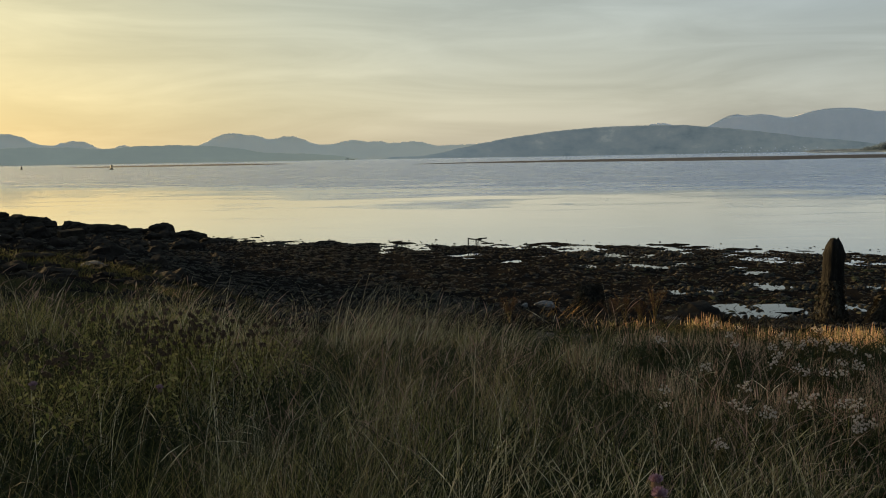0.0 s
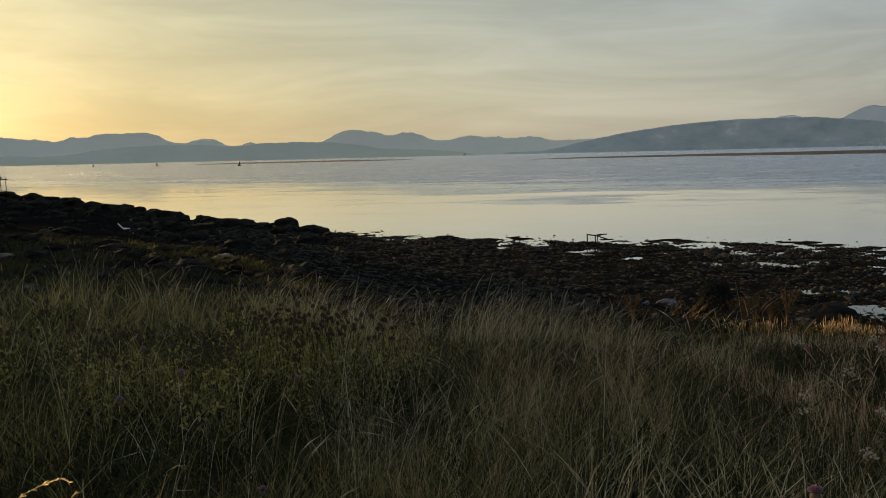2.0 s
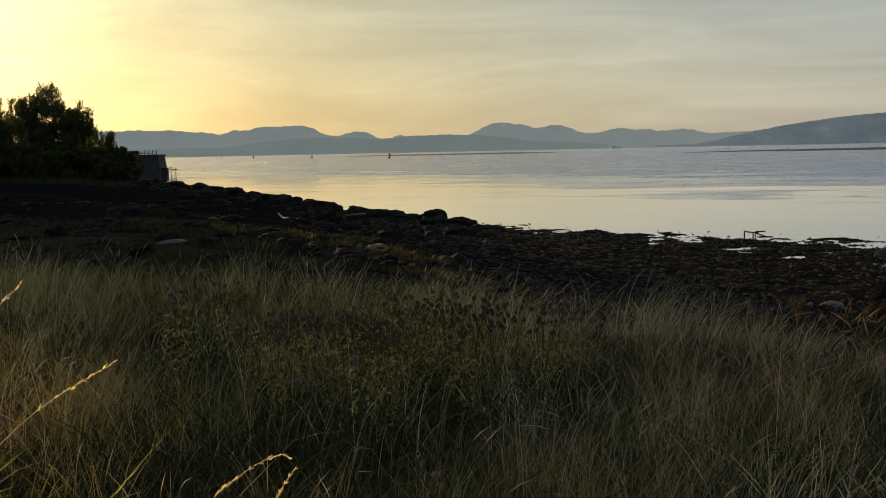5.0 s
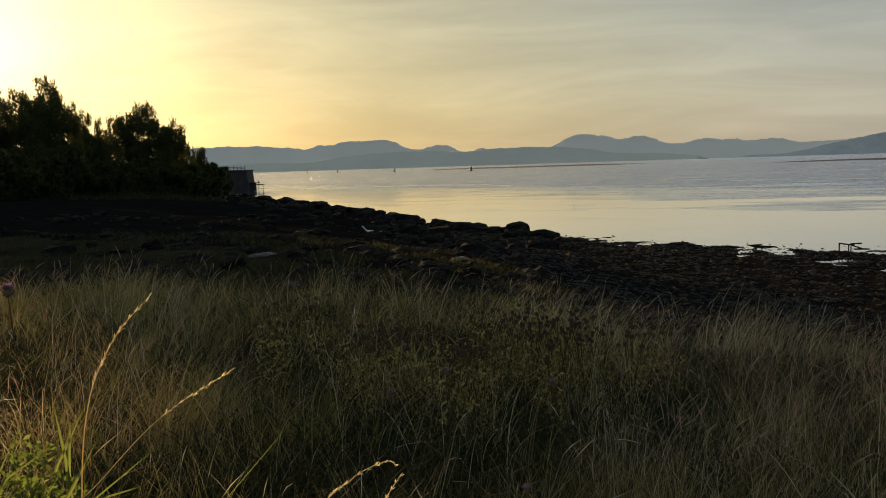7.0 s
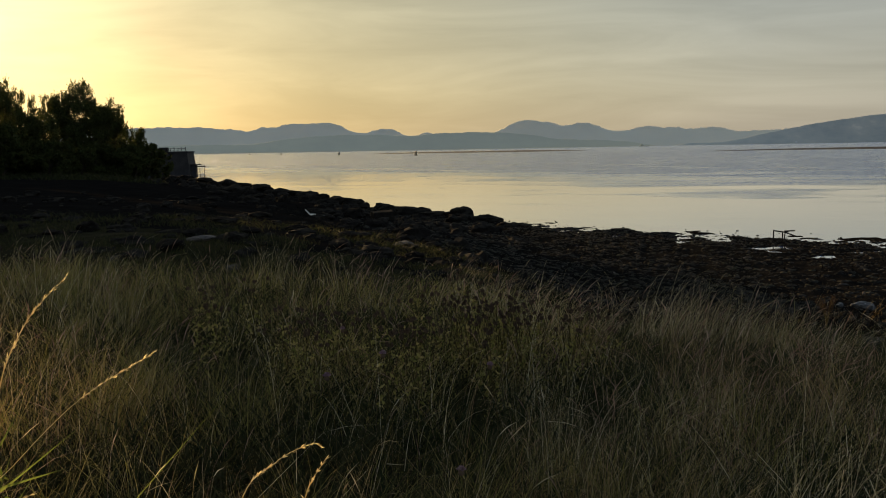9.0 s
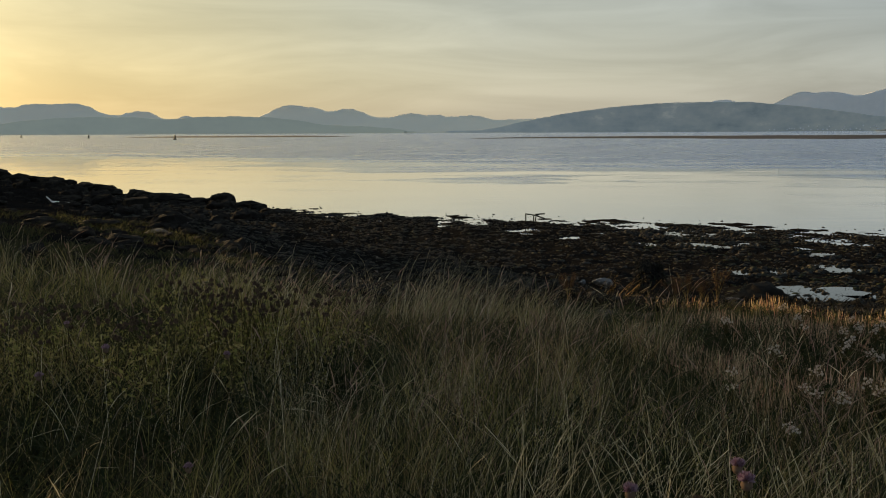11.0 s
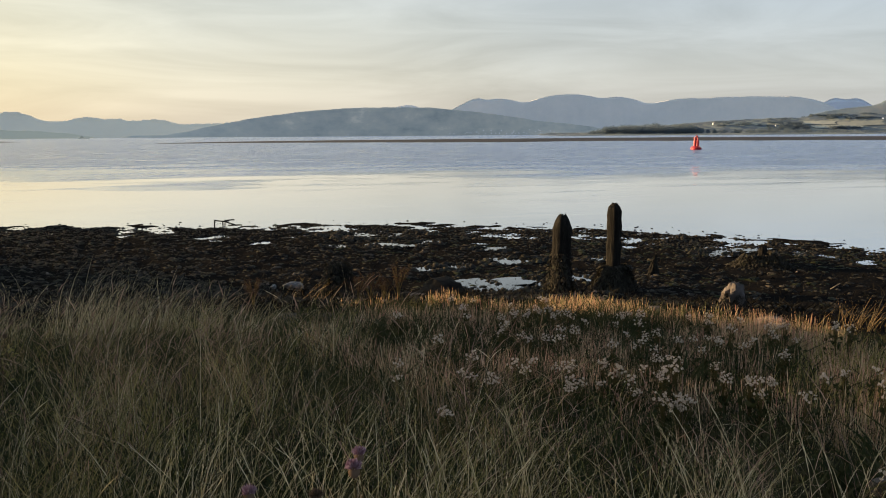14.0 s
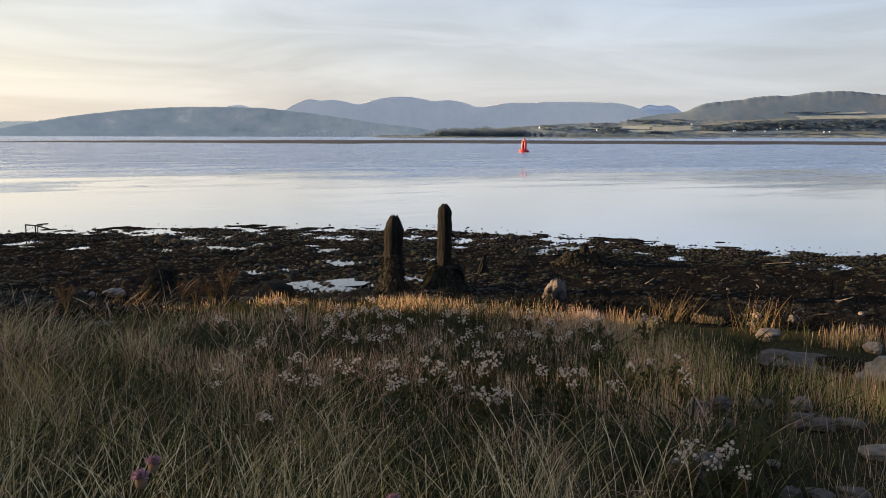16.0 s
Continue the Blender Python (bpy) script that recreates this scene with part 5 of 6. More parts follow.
def field(rng, n, az0, az1, r0, r1, clump=0.5, size=0.5):
    """Points over a sector of the bank, gathered in tufts."""
    m = max(1, int(n / 28))
    ca = rng.uniform(az0, az1, m)
    cr = np.sqrt(rng.uniform(r0 ** 2, r1 ** 2, m))
    pick = rng.integers(0, m, n)
    loose = rng.random(n) > clump
    a = np.where(loose, rng.uniform(az0, az1, n), ca[pick])
    r = np.where(loose, np.sqrt(rng.uniform(r0 ** 2, r1 ** 2, n)), cr[pick])
    x, y = r * np.sin(np.radians(a)), r * np.cos(np.radians(a))
    j = rng.normal(0, 0.09 * size / 0.5, (2, n)) * ~loose
    return x + j[0], y + j[1]


def tall_limit(x, y):
    """Where tall dry grass stands: 1 deep inside, 0 outside."""
    az, r = bearing_range(x, y)
    edge = np.interp(az, [-70, -45, -30, -20, 0, 8, 16, 22, 40, 70], [12.5, 11.5, 10.2, 9, 8.1, 7.3, 5.8, 4.8, 3.9, 2.3]) + 0.5 * wave(x, y, 1.1, 4)
    return np.clip((edge - r) / 1.2, 0, 1)


def ears(name, label, x, y, h, mat, rng):
    """Slender stalks whose spikelets stand alternately on either side of the upper third."""
    n, k = len(x), 9
    z0 = land(x, y)
    th = rng.normal(0.3, 1.2, n)
    d = np.stack([np.cos(th), np.sin(th), np.zeros(n)], 1)
    lean, bend = 0.05 + 0.2 * rng.random(n), 0.1 + 0.4 * rng.random(n)
    at = lambda q: np.stack([x, y, z0 - 0.01 + h * q * (1 - 0.3 * bend * q)], 1) + d * (h * (lean * q + bend * q ** 3))[:, None]
    side = np.stack([np.cos(th + 0.6), np.sin(th + 0.6), np.zeros(n)], 1)
    v, steps = [], np.linspace(0, 1, 7)
    for q0, q1 in zip(steps, steps[1:]):
        w = 0.0012
        v += [at(q0) - side * w, at(q0) + side * w, at(q1) + side * w * 0.8, at(q1) - side * w * 0.8]
    for i in range(k):
        q = 0.72 + 0.28 * i / k
        o, u = at(q), at(q + 0.03) - at(q)
        u = u / np.linalg.norm(u, axis=1)[:, None]
        s = side if i % 2 else -side
        tip = o + u * 0.013 + s * 0.0045
        c = np.cross(u, s)
        mid = (o + tip) / 2
        v += [o, mid + c * 0.0014 + s * 0.001, tip, mid - c * 0.0014 + s * 0.001]
    v = np.stack(v, 1).reshape(-1, 3)
    return tagged(fast_mesh(name, v, np.arange(len(v)).reshape(-1, 4), mat), label, "grass", kind="stuff")


def grow_grass():
    rng = np.random.default_rng(41)

    def tall(n, az0, az1, r0, r1, clump, share=((-70, 70), (1, 1)), kind=0.0):
        x, y = field(rng, n, az0, az1, r0, r1, clump)
        az, r = bearing_range(x, y)
        keep = rng.random(len(x)) < tall_limit(x, y) * np.interp(az, *share) * np.clip(0.55 + 0.7 * wave(x, y, 0.62, 11) + 0.35 * wave(x, y, 0.23, 5), 0.06, 1) * np.clip(0.62 + 1.1 * wave(x, y, 0.85, kind) + 0.5 * wave(x, y, 0.3, kind), 0.12, 1)
        return x[keep], y[keep]

    R = lambda x: rng.random(len(x))
    lush = lambda x, y: (1 + 0.32 * wave(x, y, 0.62, 11) + 0.18 * wave(x, y, 0.23, 5))
    # leafy green sward, denser and taller to the west
    x, y = tall(110000, -62, 40, 1.9, 11.2, 0.75, ((-60, -14, -4, 8, 16, 40), (1, 1, 0.9, 0.8, 0.45, 0.35)), 1.7)
    far = (np.hypot(x, y) > 4.2) & (np.degrees(np.arctan2(x, y)) > -14) & (rng.random(len(x)) < 0.5)
    x, y = x[~far], y[~far]
    h = (0.20 + 0.26 * R(x)) * lush(x, y)
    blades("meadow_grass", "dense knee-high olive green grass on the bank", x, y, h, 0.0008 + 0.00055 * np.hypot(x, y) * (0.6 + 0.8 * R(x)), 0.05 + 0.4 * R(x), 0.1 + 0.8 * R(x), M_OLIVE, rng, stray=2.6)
    x, y = tall(82000, -62, 64, 1.8, 11.0, 0.7, ((-60, -16, -6, 6, 14, 24, 60), (0.30, 0.35, 1, 0.75, 0.42, 0.22, 0.2)), 6.1)
    h = (0.24 + 0.26 * R(x)) * lush(x, y)
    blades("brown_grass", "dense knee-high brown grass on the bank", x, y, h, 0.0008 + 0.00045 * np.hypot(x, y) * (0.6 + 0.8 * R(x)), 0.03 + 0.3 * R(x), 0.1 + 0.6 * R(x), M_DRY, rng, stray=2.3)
    x, y = tall(44000, -62, 64, 1.5, 11, 0.65, ((-60, -20, -9, 2, 10, 16, 40), (0.3, 0.35, 0.9, 0.55, 0.26, 0.13, 0.12)), 3.4)
    az, r = bearing_range(x, y)
    keep = ~((r < 4.4) & (rng.random(len(x)) < np.interp(az, [-14, -8, 3], [0, 0.4, 0.6])))
    x, y = x[keep], y[keep]
    h = (0.28 + 0.34 * R(x)) * lush(x, y)
    blades("straw", "pale bleached grass stalks standing and leaning", x, y, h, 0.0010 + 0.00034 * np.hypot(x, y) * (0.5 + R(x)), 0.02 + 0.3 * R(x), 0.05 + 0.7 * R(x) ** 2, M_STRAW, rng, seg=6, stray=2.0, wind=0.5, nod=0.3 * R(x) ** 1.5)
    x, y = field(rng, 2200, -16, 24, 1.5, 4.6, 0.7)
    keep = (wave(x, y, 0.4, 5) + 0.5 * wave(x, y, 0.17, 1) > -0.15) & (rng.random(len(x)) < np.interp(bearing_range(x, y)[0], [2, 12], [1, 0.35]))
    x, y = x[keep], y[keep]
    h = (0.26 + 0.32 * R(x)) * lush(x, y)
    blades("pale_stalks", "fine pale grass stalks in loose tufts", x, y, h, 0.0012 + 0.0009 * R(x), 0.02 + 0.3 * R(x), 0.05 + 0.6 * R(x) ** 2, M_STRAW, rng, seg=6, stray=1.8, wind=0.5, nod=0.35 * R(x) ** 1.5)
    x, y = tall(26000, -62, 64, 2.4, 10.8, 0.7, ((-60, -14, -6, 14, 40), (0.25, 0.35, 1, 1, 0.6)), 8.3)
    h = (0.36 + 0.26 * R(x)) * lush(x, y)
    blades("grass_panicles", "grass in purple-brown seed with nodding panicles", x, y, h, np.full(len(x), 0.0014), 0.04 + 0.2 * R(x), 0.05 + 0.4 * R(x), M_PANICLE, rng, head=(0.26, 0.0008 + 0.0008 * np.hypot(x, y)), stray=1.6, wind=0.4, nod=0.22 * R(x))
    x, y = tall(5200, -62, 64, 2.2, 10, 0.8, ((-60, -14, -6, 40), (0.3, 0.4, 1, 0.7)))
    h = 0.46 + 0.24 * R(x)
    blades("seeding_grass", "taller grass stalks with nodding pale seed heads", x, y, h, np.full(len(x), 0.0018), 0.05 + 0.15 * R(x), 0.08 + 0.4 * R(x), M_STRAW, rng, head=(0.16, 0.0040), stray=1.4, wind=0.4, nod=0.3 * R(x))
    # tall tussocks along the crest of the bank
    for az, r, n, hh in ((-6.3, 7.7, 60, 0.76), (-5.2, 7.75, 50, 0.72), (-4.4, 7.9, 130, 0.58), (-2.9, 7.8, 90, 0.66), (-0.8, 7.8, 110, 0.58), (1.4, 7.9, 110, 0.5), (-13.4, 7.6, 110, 0.5), (-16.5, 7.8, 100, 0.52), (-10.2, 7.9, 100, 0.46), (-20, 7.8, 110, 0.5), (4.3, 7.4, 110, 0.42), (-7.4, 7.7, 90, 0.46),
                         (36.0, 3.1, 70, 0.50), (34.6, 2.75, 40, 0.44), (39.5, 2.7, 40, 0.44), (24.0, 3.0, 40, 0.45), (9.0, 6.6, 80, 0.40), (3, 4.6, 70, 0.46)):
        cx, cy = polar(az, r)
        q = 0.12 if r > 4 else 0.05
        x, y = cx + rng.normal(0, q, n), cy + rng.normal(0, q, n)
        h = hh * (0.6 + 0.6 * R(x))
        blades("tussock", "tall tussock of straw-coloured grass on the bank", x, y, h, 0.0012 + 0.0005 * r * R(x), 0.02 + 0.32 * R(x), 0.05 + 0.45 * R(x), M_STRAW, rng, seg=6, wind=0.2, stray=1.0 if r > 4 else 1.8, nod=0.35 * R(x))
    n = 900
    az, r = rng.uniform(-4, 46, n), 1.75 + 1.6 * R(np.zeros(n))
    x, y = r * np.sin(np.radians(az)), r * np.cos(np.radians(az))
    keep = wave(x, y, 0.35, 7) > -0.1
    x, y = x[keep], y[keep]
    ears("ear_grass", "slender pale grass ears standing above the sward", x, y, 0.34 + 0.22 * R(x), M_STRAW, rng)
    x, y = field(rng, 90000, -64, 64, 1.4, 10.5, 0.6)
    az, r = bearing_range(x, y)
    keep = (r < 8.7 + 0.8 * wave(x, y, 0.8)) & ~((az > 41) & ((rng.random(len(x)) < 0.75) | (r > 6.8))) & (wave(x, y, 0.5, 3) > np.interp(az, [14, 24], [-2, -0.2])) & ~((az > 22) & (r > 4.6) & (rng.random(len(x)) < np.interp(az, [22, 40], [0.5, 0.88])))
    x, y = x[keep], y[keep]
    h = (0.08 + 0.20 * R(x)) * np.interp(bearing_range(x, y)[0], [38, 44], [1, 0.5])
    blades("green_grass", "short green grass under the dry stalks", x, y, h, np.full(len(x), 0.0042), 0.15 + 0.4 * R(x), 0.2 + 0.6 * R(x), M_GREEN, rng, stray=2.8)
    # brown and tawny upright stems of the salt marsh plants
    x, y = field(rng, 46000, 8, 62, 3.4, 9.6, 0.6, 0.8)
    az, r = bearing_range(x, y)
    keep = (r < np.interp(az, [8, 20, 40, 43, 46], [7.7, 8.4, 8.4, 6.8, 5.2]) + 1.0 * wave(x, y, 0.7, 2)) & (wave(x, y, 0.55, 4) + 0.4 * wave(x, y, 0.2, 2) > -0.12) & ~((az > 46) & (rng.random(len(x)) < 0.93)) & (r > np.interp(az, [8, 20, 40], [6.2, 4.0, 3.6]))
    x, y = x[keep], y[keep]
    h = (0.11 + 0.15 * R(x)) * (1 + 0.35 * wave(x, y, 0.5, 8))
    blades("dead_flower_stems", "upright brown stems of withered marsh plants", x, y, h, 0.0012 + 0.0010 * R(x), 0.02 + 0.15 * R(x), 0.15 * R(x), M_RUST, rng, head=(0.42, 0.0028), stray=2.5)
    # upright tawny sedge towards the shore, in patches: short spikes over green leaves
    tufts = [(52.5, 8.4, 130, 0.14), (53.6, 8.5, 90, 0.12), (44.5, 10.3, 110, 0.11), (12.4, 11.4, 30, 0.14), (10.6, 11.2, 30, 0.14)]
    for a0, a1, r0, r1, n in ((15.0, 18.4, 10.5, 11.3, 5), (23.2, 26.4, 8.8, 11.6, 9), (27.0, 32.0, 8.4, 10.4, 7), (33.4, 36.6, 7.9, 9.2, 9), (37.6, 40.8, 7.8, 9.2, 6), (20, 38, 6.6, 8.0, 8)):
        for _ in range(n):
            tufts.append((rng.uniform(a0, a1), rng.uniform(r0, r1), int(rng.uniform(35, 110)), rng.uniform(0.07, 0.15)))
    for az, r, n, w in tufts:
        cx, cy = polar(az, r)
        n = int(n * 1.7)
        x, y = cx + rng.normal(0, w, n), cy + rng.normal(0, w * 0.8, n)
        blades("sedge_tuft", "tuft of tawny sedge on dark shore mud", x, y, (0.07 + 0.17 * R(x) ** 1.4) * rng.uniform(0.45, 1.25), 0.003 + 0.003 * R(x), 0.02 + 0.22 * R(x), 0.08 * R(x), M_TAN, rng, head=(0.5, 0.0062), stray=3)
        n = n // 2
        x, y = cx + rng.normal(0, w, n), cy + rng.normal(0, w * 0.8, n)
        blades("sedge_leaves", "short green leaves at the foot of sedge", x, y, 0.05 + 0.10 * R(x), 0.006 + 0.005 * R(x), 0.2 + 0.5 * R(x), 0.3 * R(x), M_HERB, rng, seg=2, stray=3)
    # wisps of straw-coloured grass alone on the mud
    for az, r, n, lean in ((7.6, 13.2, 30, 0.9), (42.2, 10.2, 60, 0.5), (47.3, 9.0, 50, 0.4)):
        cx, cy = polar(az, r)
        x, y = cx + rng.normal(0, 0.15, n), cy + rng.normal(0, 0.1, n)
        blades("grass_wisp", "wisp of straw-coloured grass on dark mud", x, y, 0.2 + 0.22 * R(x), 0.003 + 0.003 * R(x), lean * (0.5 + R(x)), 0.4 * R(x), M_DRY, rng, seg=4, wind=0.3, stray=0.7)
    # the stony slope beyond: low herbs, thinning out
    x, y = field(rng, 120000, -66, -12, 8.8, 24, 0.6, 1.2)
    az, r = bearing_range(x, y)
    keep = (rng.random(len(x)) < np.interp(r, [8.8, 12, 16, 24], [1, 0.8, 0.5, 0.12])) & (wave(x, y, 1.4, 6) > np.interp(r, [9, 14], [-0.8, -0.1])) & (r < reach(az, 3))
    x, y, r = x[keep], y[keep], r[keep]
    half = rng.random(len(x)) < 0.25
    for name, q, mat in (("rough_grass", half, M_GREEN), ("rough_herbs", ~half, M_HERB)):
        u, v, w = x[q], y[q], r[q]
        blades(name, "rough low grass and herbs on the stony slope", u, v, (0.05 + 0.13 * R(u)) * (1 + 0.4 * wave(u, v, 1.1, 3)), 0.002 + 0.0005 * w, 0.1 + 0.5 * R(u), 0.2 + 0.7 * R(u), mat, rng, seg=3, stray=2.8)
    x, y = field(rng, 22000, -68, -33, 72, 135, 0.6, 4)
    az, r = bearing_range(x, y)
    keep = r < reach(az, 3) * 0.92
    x, y, r = x[keep], y[keep], r[keep]
    blades("far_grass", "rough dark grass under the trees", x, y, 0.35 + 0.5 * R(x), 0.03 + 0.05 * R(x), 0.3 + 0.5 * R(x), 0.2 + 0.5 * R(x), M_HERB, rng, seg=2, stray=3)
    # leafy tufts where the bank gives way to stones
    for az, r in ((51.5, 6.2), (53.5, 5.9), (55.2, 5.8), (56.5, 5.7), (50.0, 6.0), (52.5, 5.6), (54.4, 5.4), (41.0, 6.8), (42.5, 6.6), (43.5, 7.0), (44.5, 6.5), (42.0, 5.8), (44.0, 5.6), (40.0, 6.2), (45.5, 6.0), (39.0, 7.2), (46.3, 5.5), (43.0, 5.1), (41.4, 7.4), (38.5, 5.4)):
        cx, cy = polar(az, r)
        n = 110 if az < 48 else 70
        x, y = cx + rng.normal(0, 0.16, n), cy + rng.normal(0, 0.14, n)
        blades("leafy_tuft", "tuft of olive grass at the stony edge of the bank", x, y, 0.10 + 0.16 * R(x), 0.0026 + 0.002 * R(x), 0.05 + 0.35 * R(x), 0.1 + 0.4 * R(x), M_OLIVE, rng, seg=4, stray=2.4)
        x, y = cx + rng.normal(0, 0.16, n // 2), cy + rng.normal(0, 0.14, n // 2)
        blades("stem_tuft", "tuft of tan upright stems at the stony edge of the bank", x, y, 0.10 + 0.14 * R(x), 0.0018 + 0.001 * R(x), 0.02 + 0.12 * R(x), 0.1 * R(x), M_RUST, rng, head=(0.42, 0.0032), stray=2.4)
    # thin turf and litter between the stones
    x, y = field(rng, 20000, 40, 64, 2.6, 9.2, 0.7)
    blades("turf", "thin short turf between stones", x, y, 0.02 + 0.06 * R(x) ** 2, 0.003 + 0.002 * R(x), 0.2 + 0.6 * R(x), 0.2 + 0.6 * R(x), M_GREEN, rng, seg=2, stray=3)
    x, y = field(rng, 4200, 36, 64, 2.6, 9.6, 0.8)
    az, r = bearing_range(x, y)
    keep = r < np.interp(az, [41, 43.3, 45.8, 50], [9.4, 7.6, 6.2, 5.6]) + 0.4 * wave(x, y, 0.6, 9)
    x, y = x[keep], y[keep]
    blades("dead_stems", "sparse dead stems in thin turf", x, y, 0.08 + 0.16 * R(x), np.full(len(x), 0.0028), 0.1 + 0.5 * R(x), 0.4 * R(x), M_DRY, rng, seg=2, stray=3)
    # broad dark leaves low among the grass
    x, y = field(rng, 32000, -64, 50, 1.8, 8.8, 0.8)
    az, r = bearing_range(x, y)
    keep = ~((az > 30) & (r > 4.4) & (rng.random(len(x)) < np.interp(az, [30, 40], [0.3, 0.85])))
    x, y = x[keep], y[keep]
    blades("herbs", "low broad-leaved herbs among the grass", x, y, 0.1 + 0.22 * R(x), 0.012 + 0.014 * R(x), 0.3 + 0.5 * R(x), 0.3 + 0.4 * R(x), M_HERB, rng, seg=2)


build_weed()
grow_grass()


# ---- flowers ----
M_FLUFF = leafy("white seed fluff", [(0.437, 0.369, 0.304), (0.796, 0.728, 0.655), (0.497, 0.398, 0.323), (0.656, 0.583, 0.513)], 0.4, 0.9)
M_STEM = leafy("flower stems", [(0.05, 0.05, 0.02), (0.09, 0.07, 0.03), (0.06, 0.035, 0.02)], 0.3)
M_SEEDHEAD = leafy("dark seed heads", [(0.063, 0.0459, 0.0312), (0.105, 0.0743, 0.052), (0.168, 0.115, 0.0806)], 0.2, 0.9)
M_DOCK = leafy("rusty dock seed", [(0.025, 0.0151, 0.0105), (0.0425, 0.0248, 0.018), (0.02, 0.0165, 0.009), (0.055, 0.0358, 0.0255)], 0.3)
M_PINK = leafy("purple florets", [(0.17, 0.09, 0.13), (0.27, 0.17, 0.22), (0.38, 0.28, 0.33)], 0.35, 0.8)


def burst(seed, n, r, width, flat=0.0, up=0.0, full=False):
    """Thin rays sprung from one point, as in fluff or florets."""
    rng = np.random.default_rng(seed)
    d = rng.normal(size=(n, 3))
    d[:, 2] = d[:, 2] + up if full else np.abs(d[:, 2]) * (1 - flat) + up
    d /= np.linalg.norm(d, axis=1)[:, None]
    s = np.cross(d, rng.normal(size=(n, 3)))
    s /= np.linalg.norm(s, axis=1)[:, None]
    tip = d * r * (0.55 + 0.6 * rng.random((n, 1)))
    v = np.stack([d * r * 0.1, tip * 0.9 - s * width, tip + d * width, tip * 0.9 + s * width], 1).reshape(-1, 3)
    return v, np.arange(n * 4).reshape(-1, 4)


def stem_mesh(bm, pts, r, sides=5):
    """One thin tube along the points."""
    rings = []
    for i, p in enumerate(pts):
        q = r * (1 - 0.4 * i / (len(pts) - 1))
        rings.append([bm.verts.new((p[0] + q * math.cos(math.tau * k / sides), p[1] + q * math.sin(math.tau * k / sides), p[2])) for k in range(sides)])
    for a, b in zip(rings, rings[1:]):
        for k in range(sides):
            bm.faces.new((a[k], a[(k + 1) % sides], b[(k + 1) % sides], b[k]))
    bm.faces.new(rings[-1])


def branches(t, rng, heads, near, far, z0, z1, r):
    """Thin stems from one root; returns each with the place of its tip."""
    made = []
    for i in range(heads):
        a, q = rng.uniform(0, 6.28), rng.uniform(near, far)
        z = rng.uniform(z0, z1)
        tip = (math.cos(a) * q, math.sin(a) * q, z)
        bm = bmesh.new()
        stem_mesh(bm, [(0, 0, -0.02), (tip[0] * 0.2, tip[1] * 0.2, z * 0.4), (tip[0] * 0.6, tip[1] * 0.6, z * 0.8), tip], r, 4)
        made.append((part("stem", bm, M_STEM, t), tip))
    return made


def aster(seed, heads):
    """Sea aster gone to seed: branched stems, each ending in a ball of fluff."""
    t = thing("sea_aster", Matrix(), "sea aster with fluffy white seed heads in the grass", "flower", "asters on the bank")
    v, f = burst(seed, 120, 0.0082, 0.0011, up=0.35, full=True)
    first = None
    rng = random.Random(seed + 1)
    for stem, tip in branches(t, random.Random(seed), heads, 0.004, 0.040, 0.235, 0.285, 0.0014):
        o = fast_mesh("flower_head", v, f, M_FLUFF, stem, "ball of white seed fluff") if first is None else new("flower_head", first.data)
        first = first or o
        o.parent, o.location = stem, tip
        q = rng.uniform(0.45, 1.05)
        o.scale = (q * rng.uniform(0.7, 1.3), q, q * rng.uniform(0.6, 1.2))
        o.rotation_euler = (rng.uniform(-0.7, 0.7), rng.uniform(-0.7, 0.7), rng.uniform(0, 6))
    v, f = leaf_cloud(np.random.default_rng(seed), [(0, 0, 0.08), (0, 0, 0.16)], [0.07, 0.06], 60, 0.022)
    fast_mesh("foliage", v, f, M_HERB, t)
    return t


def knapweed(seed, heads, height):
    t = thing("knapweed", Matrix(), "knapweed with dark round seed heads in the grass", "flower", "knapweeds on the bank")
    v, f = burst(seed, 70, 0.0118, 0.0030, up=0.1, full=True)
    first = None
    for stem, tip in branches(t, random.Random(seed), heads, 0.03, 0.13, height * 0.82, height, 0.002):
        o = fast_mesh("seed_head", v, f, M_SEEDHEAD, stem, "dark bristly seed head") if first is None else new("seed_head", first.data)
        first = first or o
        o.parent, o.location = stem, tip
    v, f = leaf_cloud(np.random.default_rng(seed), [(0, 0, 0.1), (0.02, 0, 0.22), (-0.02, 0.02, 0.33)], [0.08, 0.08, 0.07], 100, 0.014)
    fast_mesh("foliage", v, f, M_OLIVE, t)
    return t


def dock(seed, height):
    """A withered dock: upright stems crowded with rusty seed clusters."""
    t = thing("dock", Matrix(), "withered rust-brown dock with crowded seed clusters", "plant", "docks at the edge of the mud")
    rng = np.random.default_rng(seed)
    for stem, tip in branches(t, random.Random(seed), 9, 0.05, 0.26, height * 0.7, height, 0.004):
        c = [(tip[0] * (0.45 + 0.11 * k), tip[1] * (0.45 + 0.11 * k), tip[2] * (0.62 + 0.075 * k)) for k in range(6)]
        v, f = leaf_cloud(rng, c, [0.035] * 6, 90, 0.011)
        fast_mesh("seed_head", v, f, M_DOCK, stem)
    return t


def spread(masters, spots, rng, lo=0.85, hi=1.2):
    rows = []
    for i, (x, y) in enumerate(spots):
        s = rng.uniform(lo, hi)
        rows.append((i % len(masters), Matrix.Translation((x, y, float(land(x, y)))) @ Matrix.Rotation(rng.uniform(0, 6.28), 4, "Z") @ Matrix.Diagonal((s, s, s, 1))))
    placed(masters, rows)


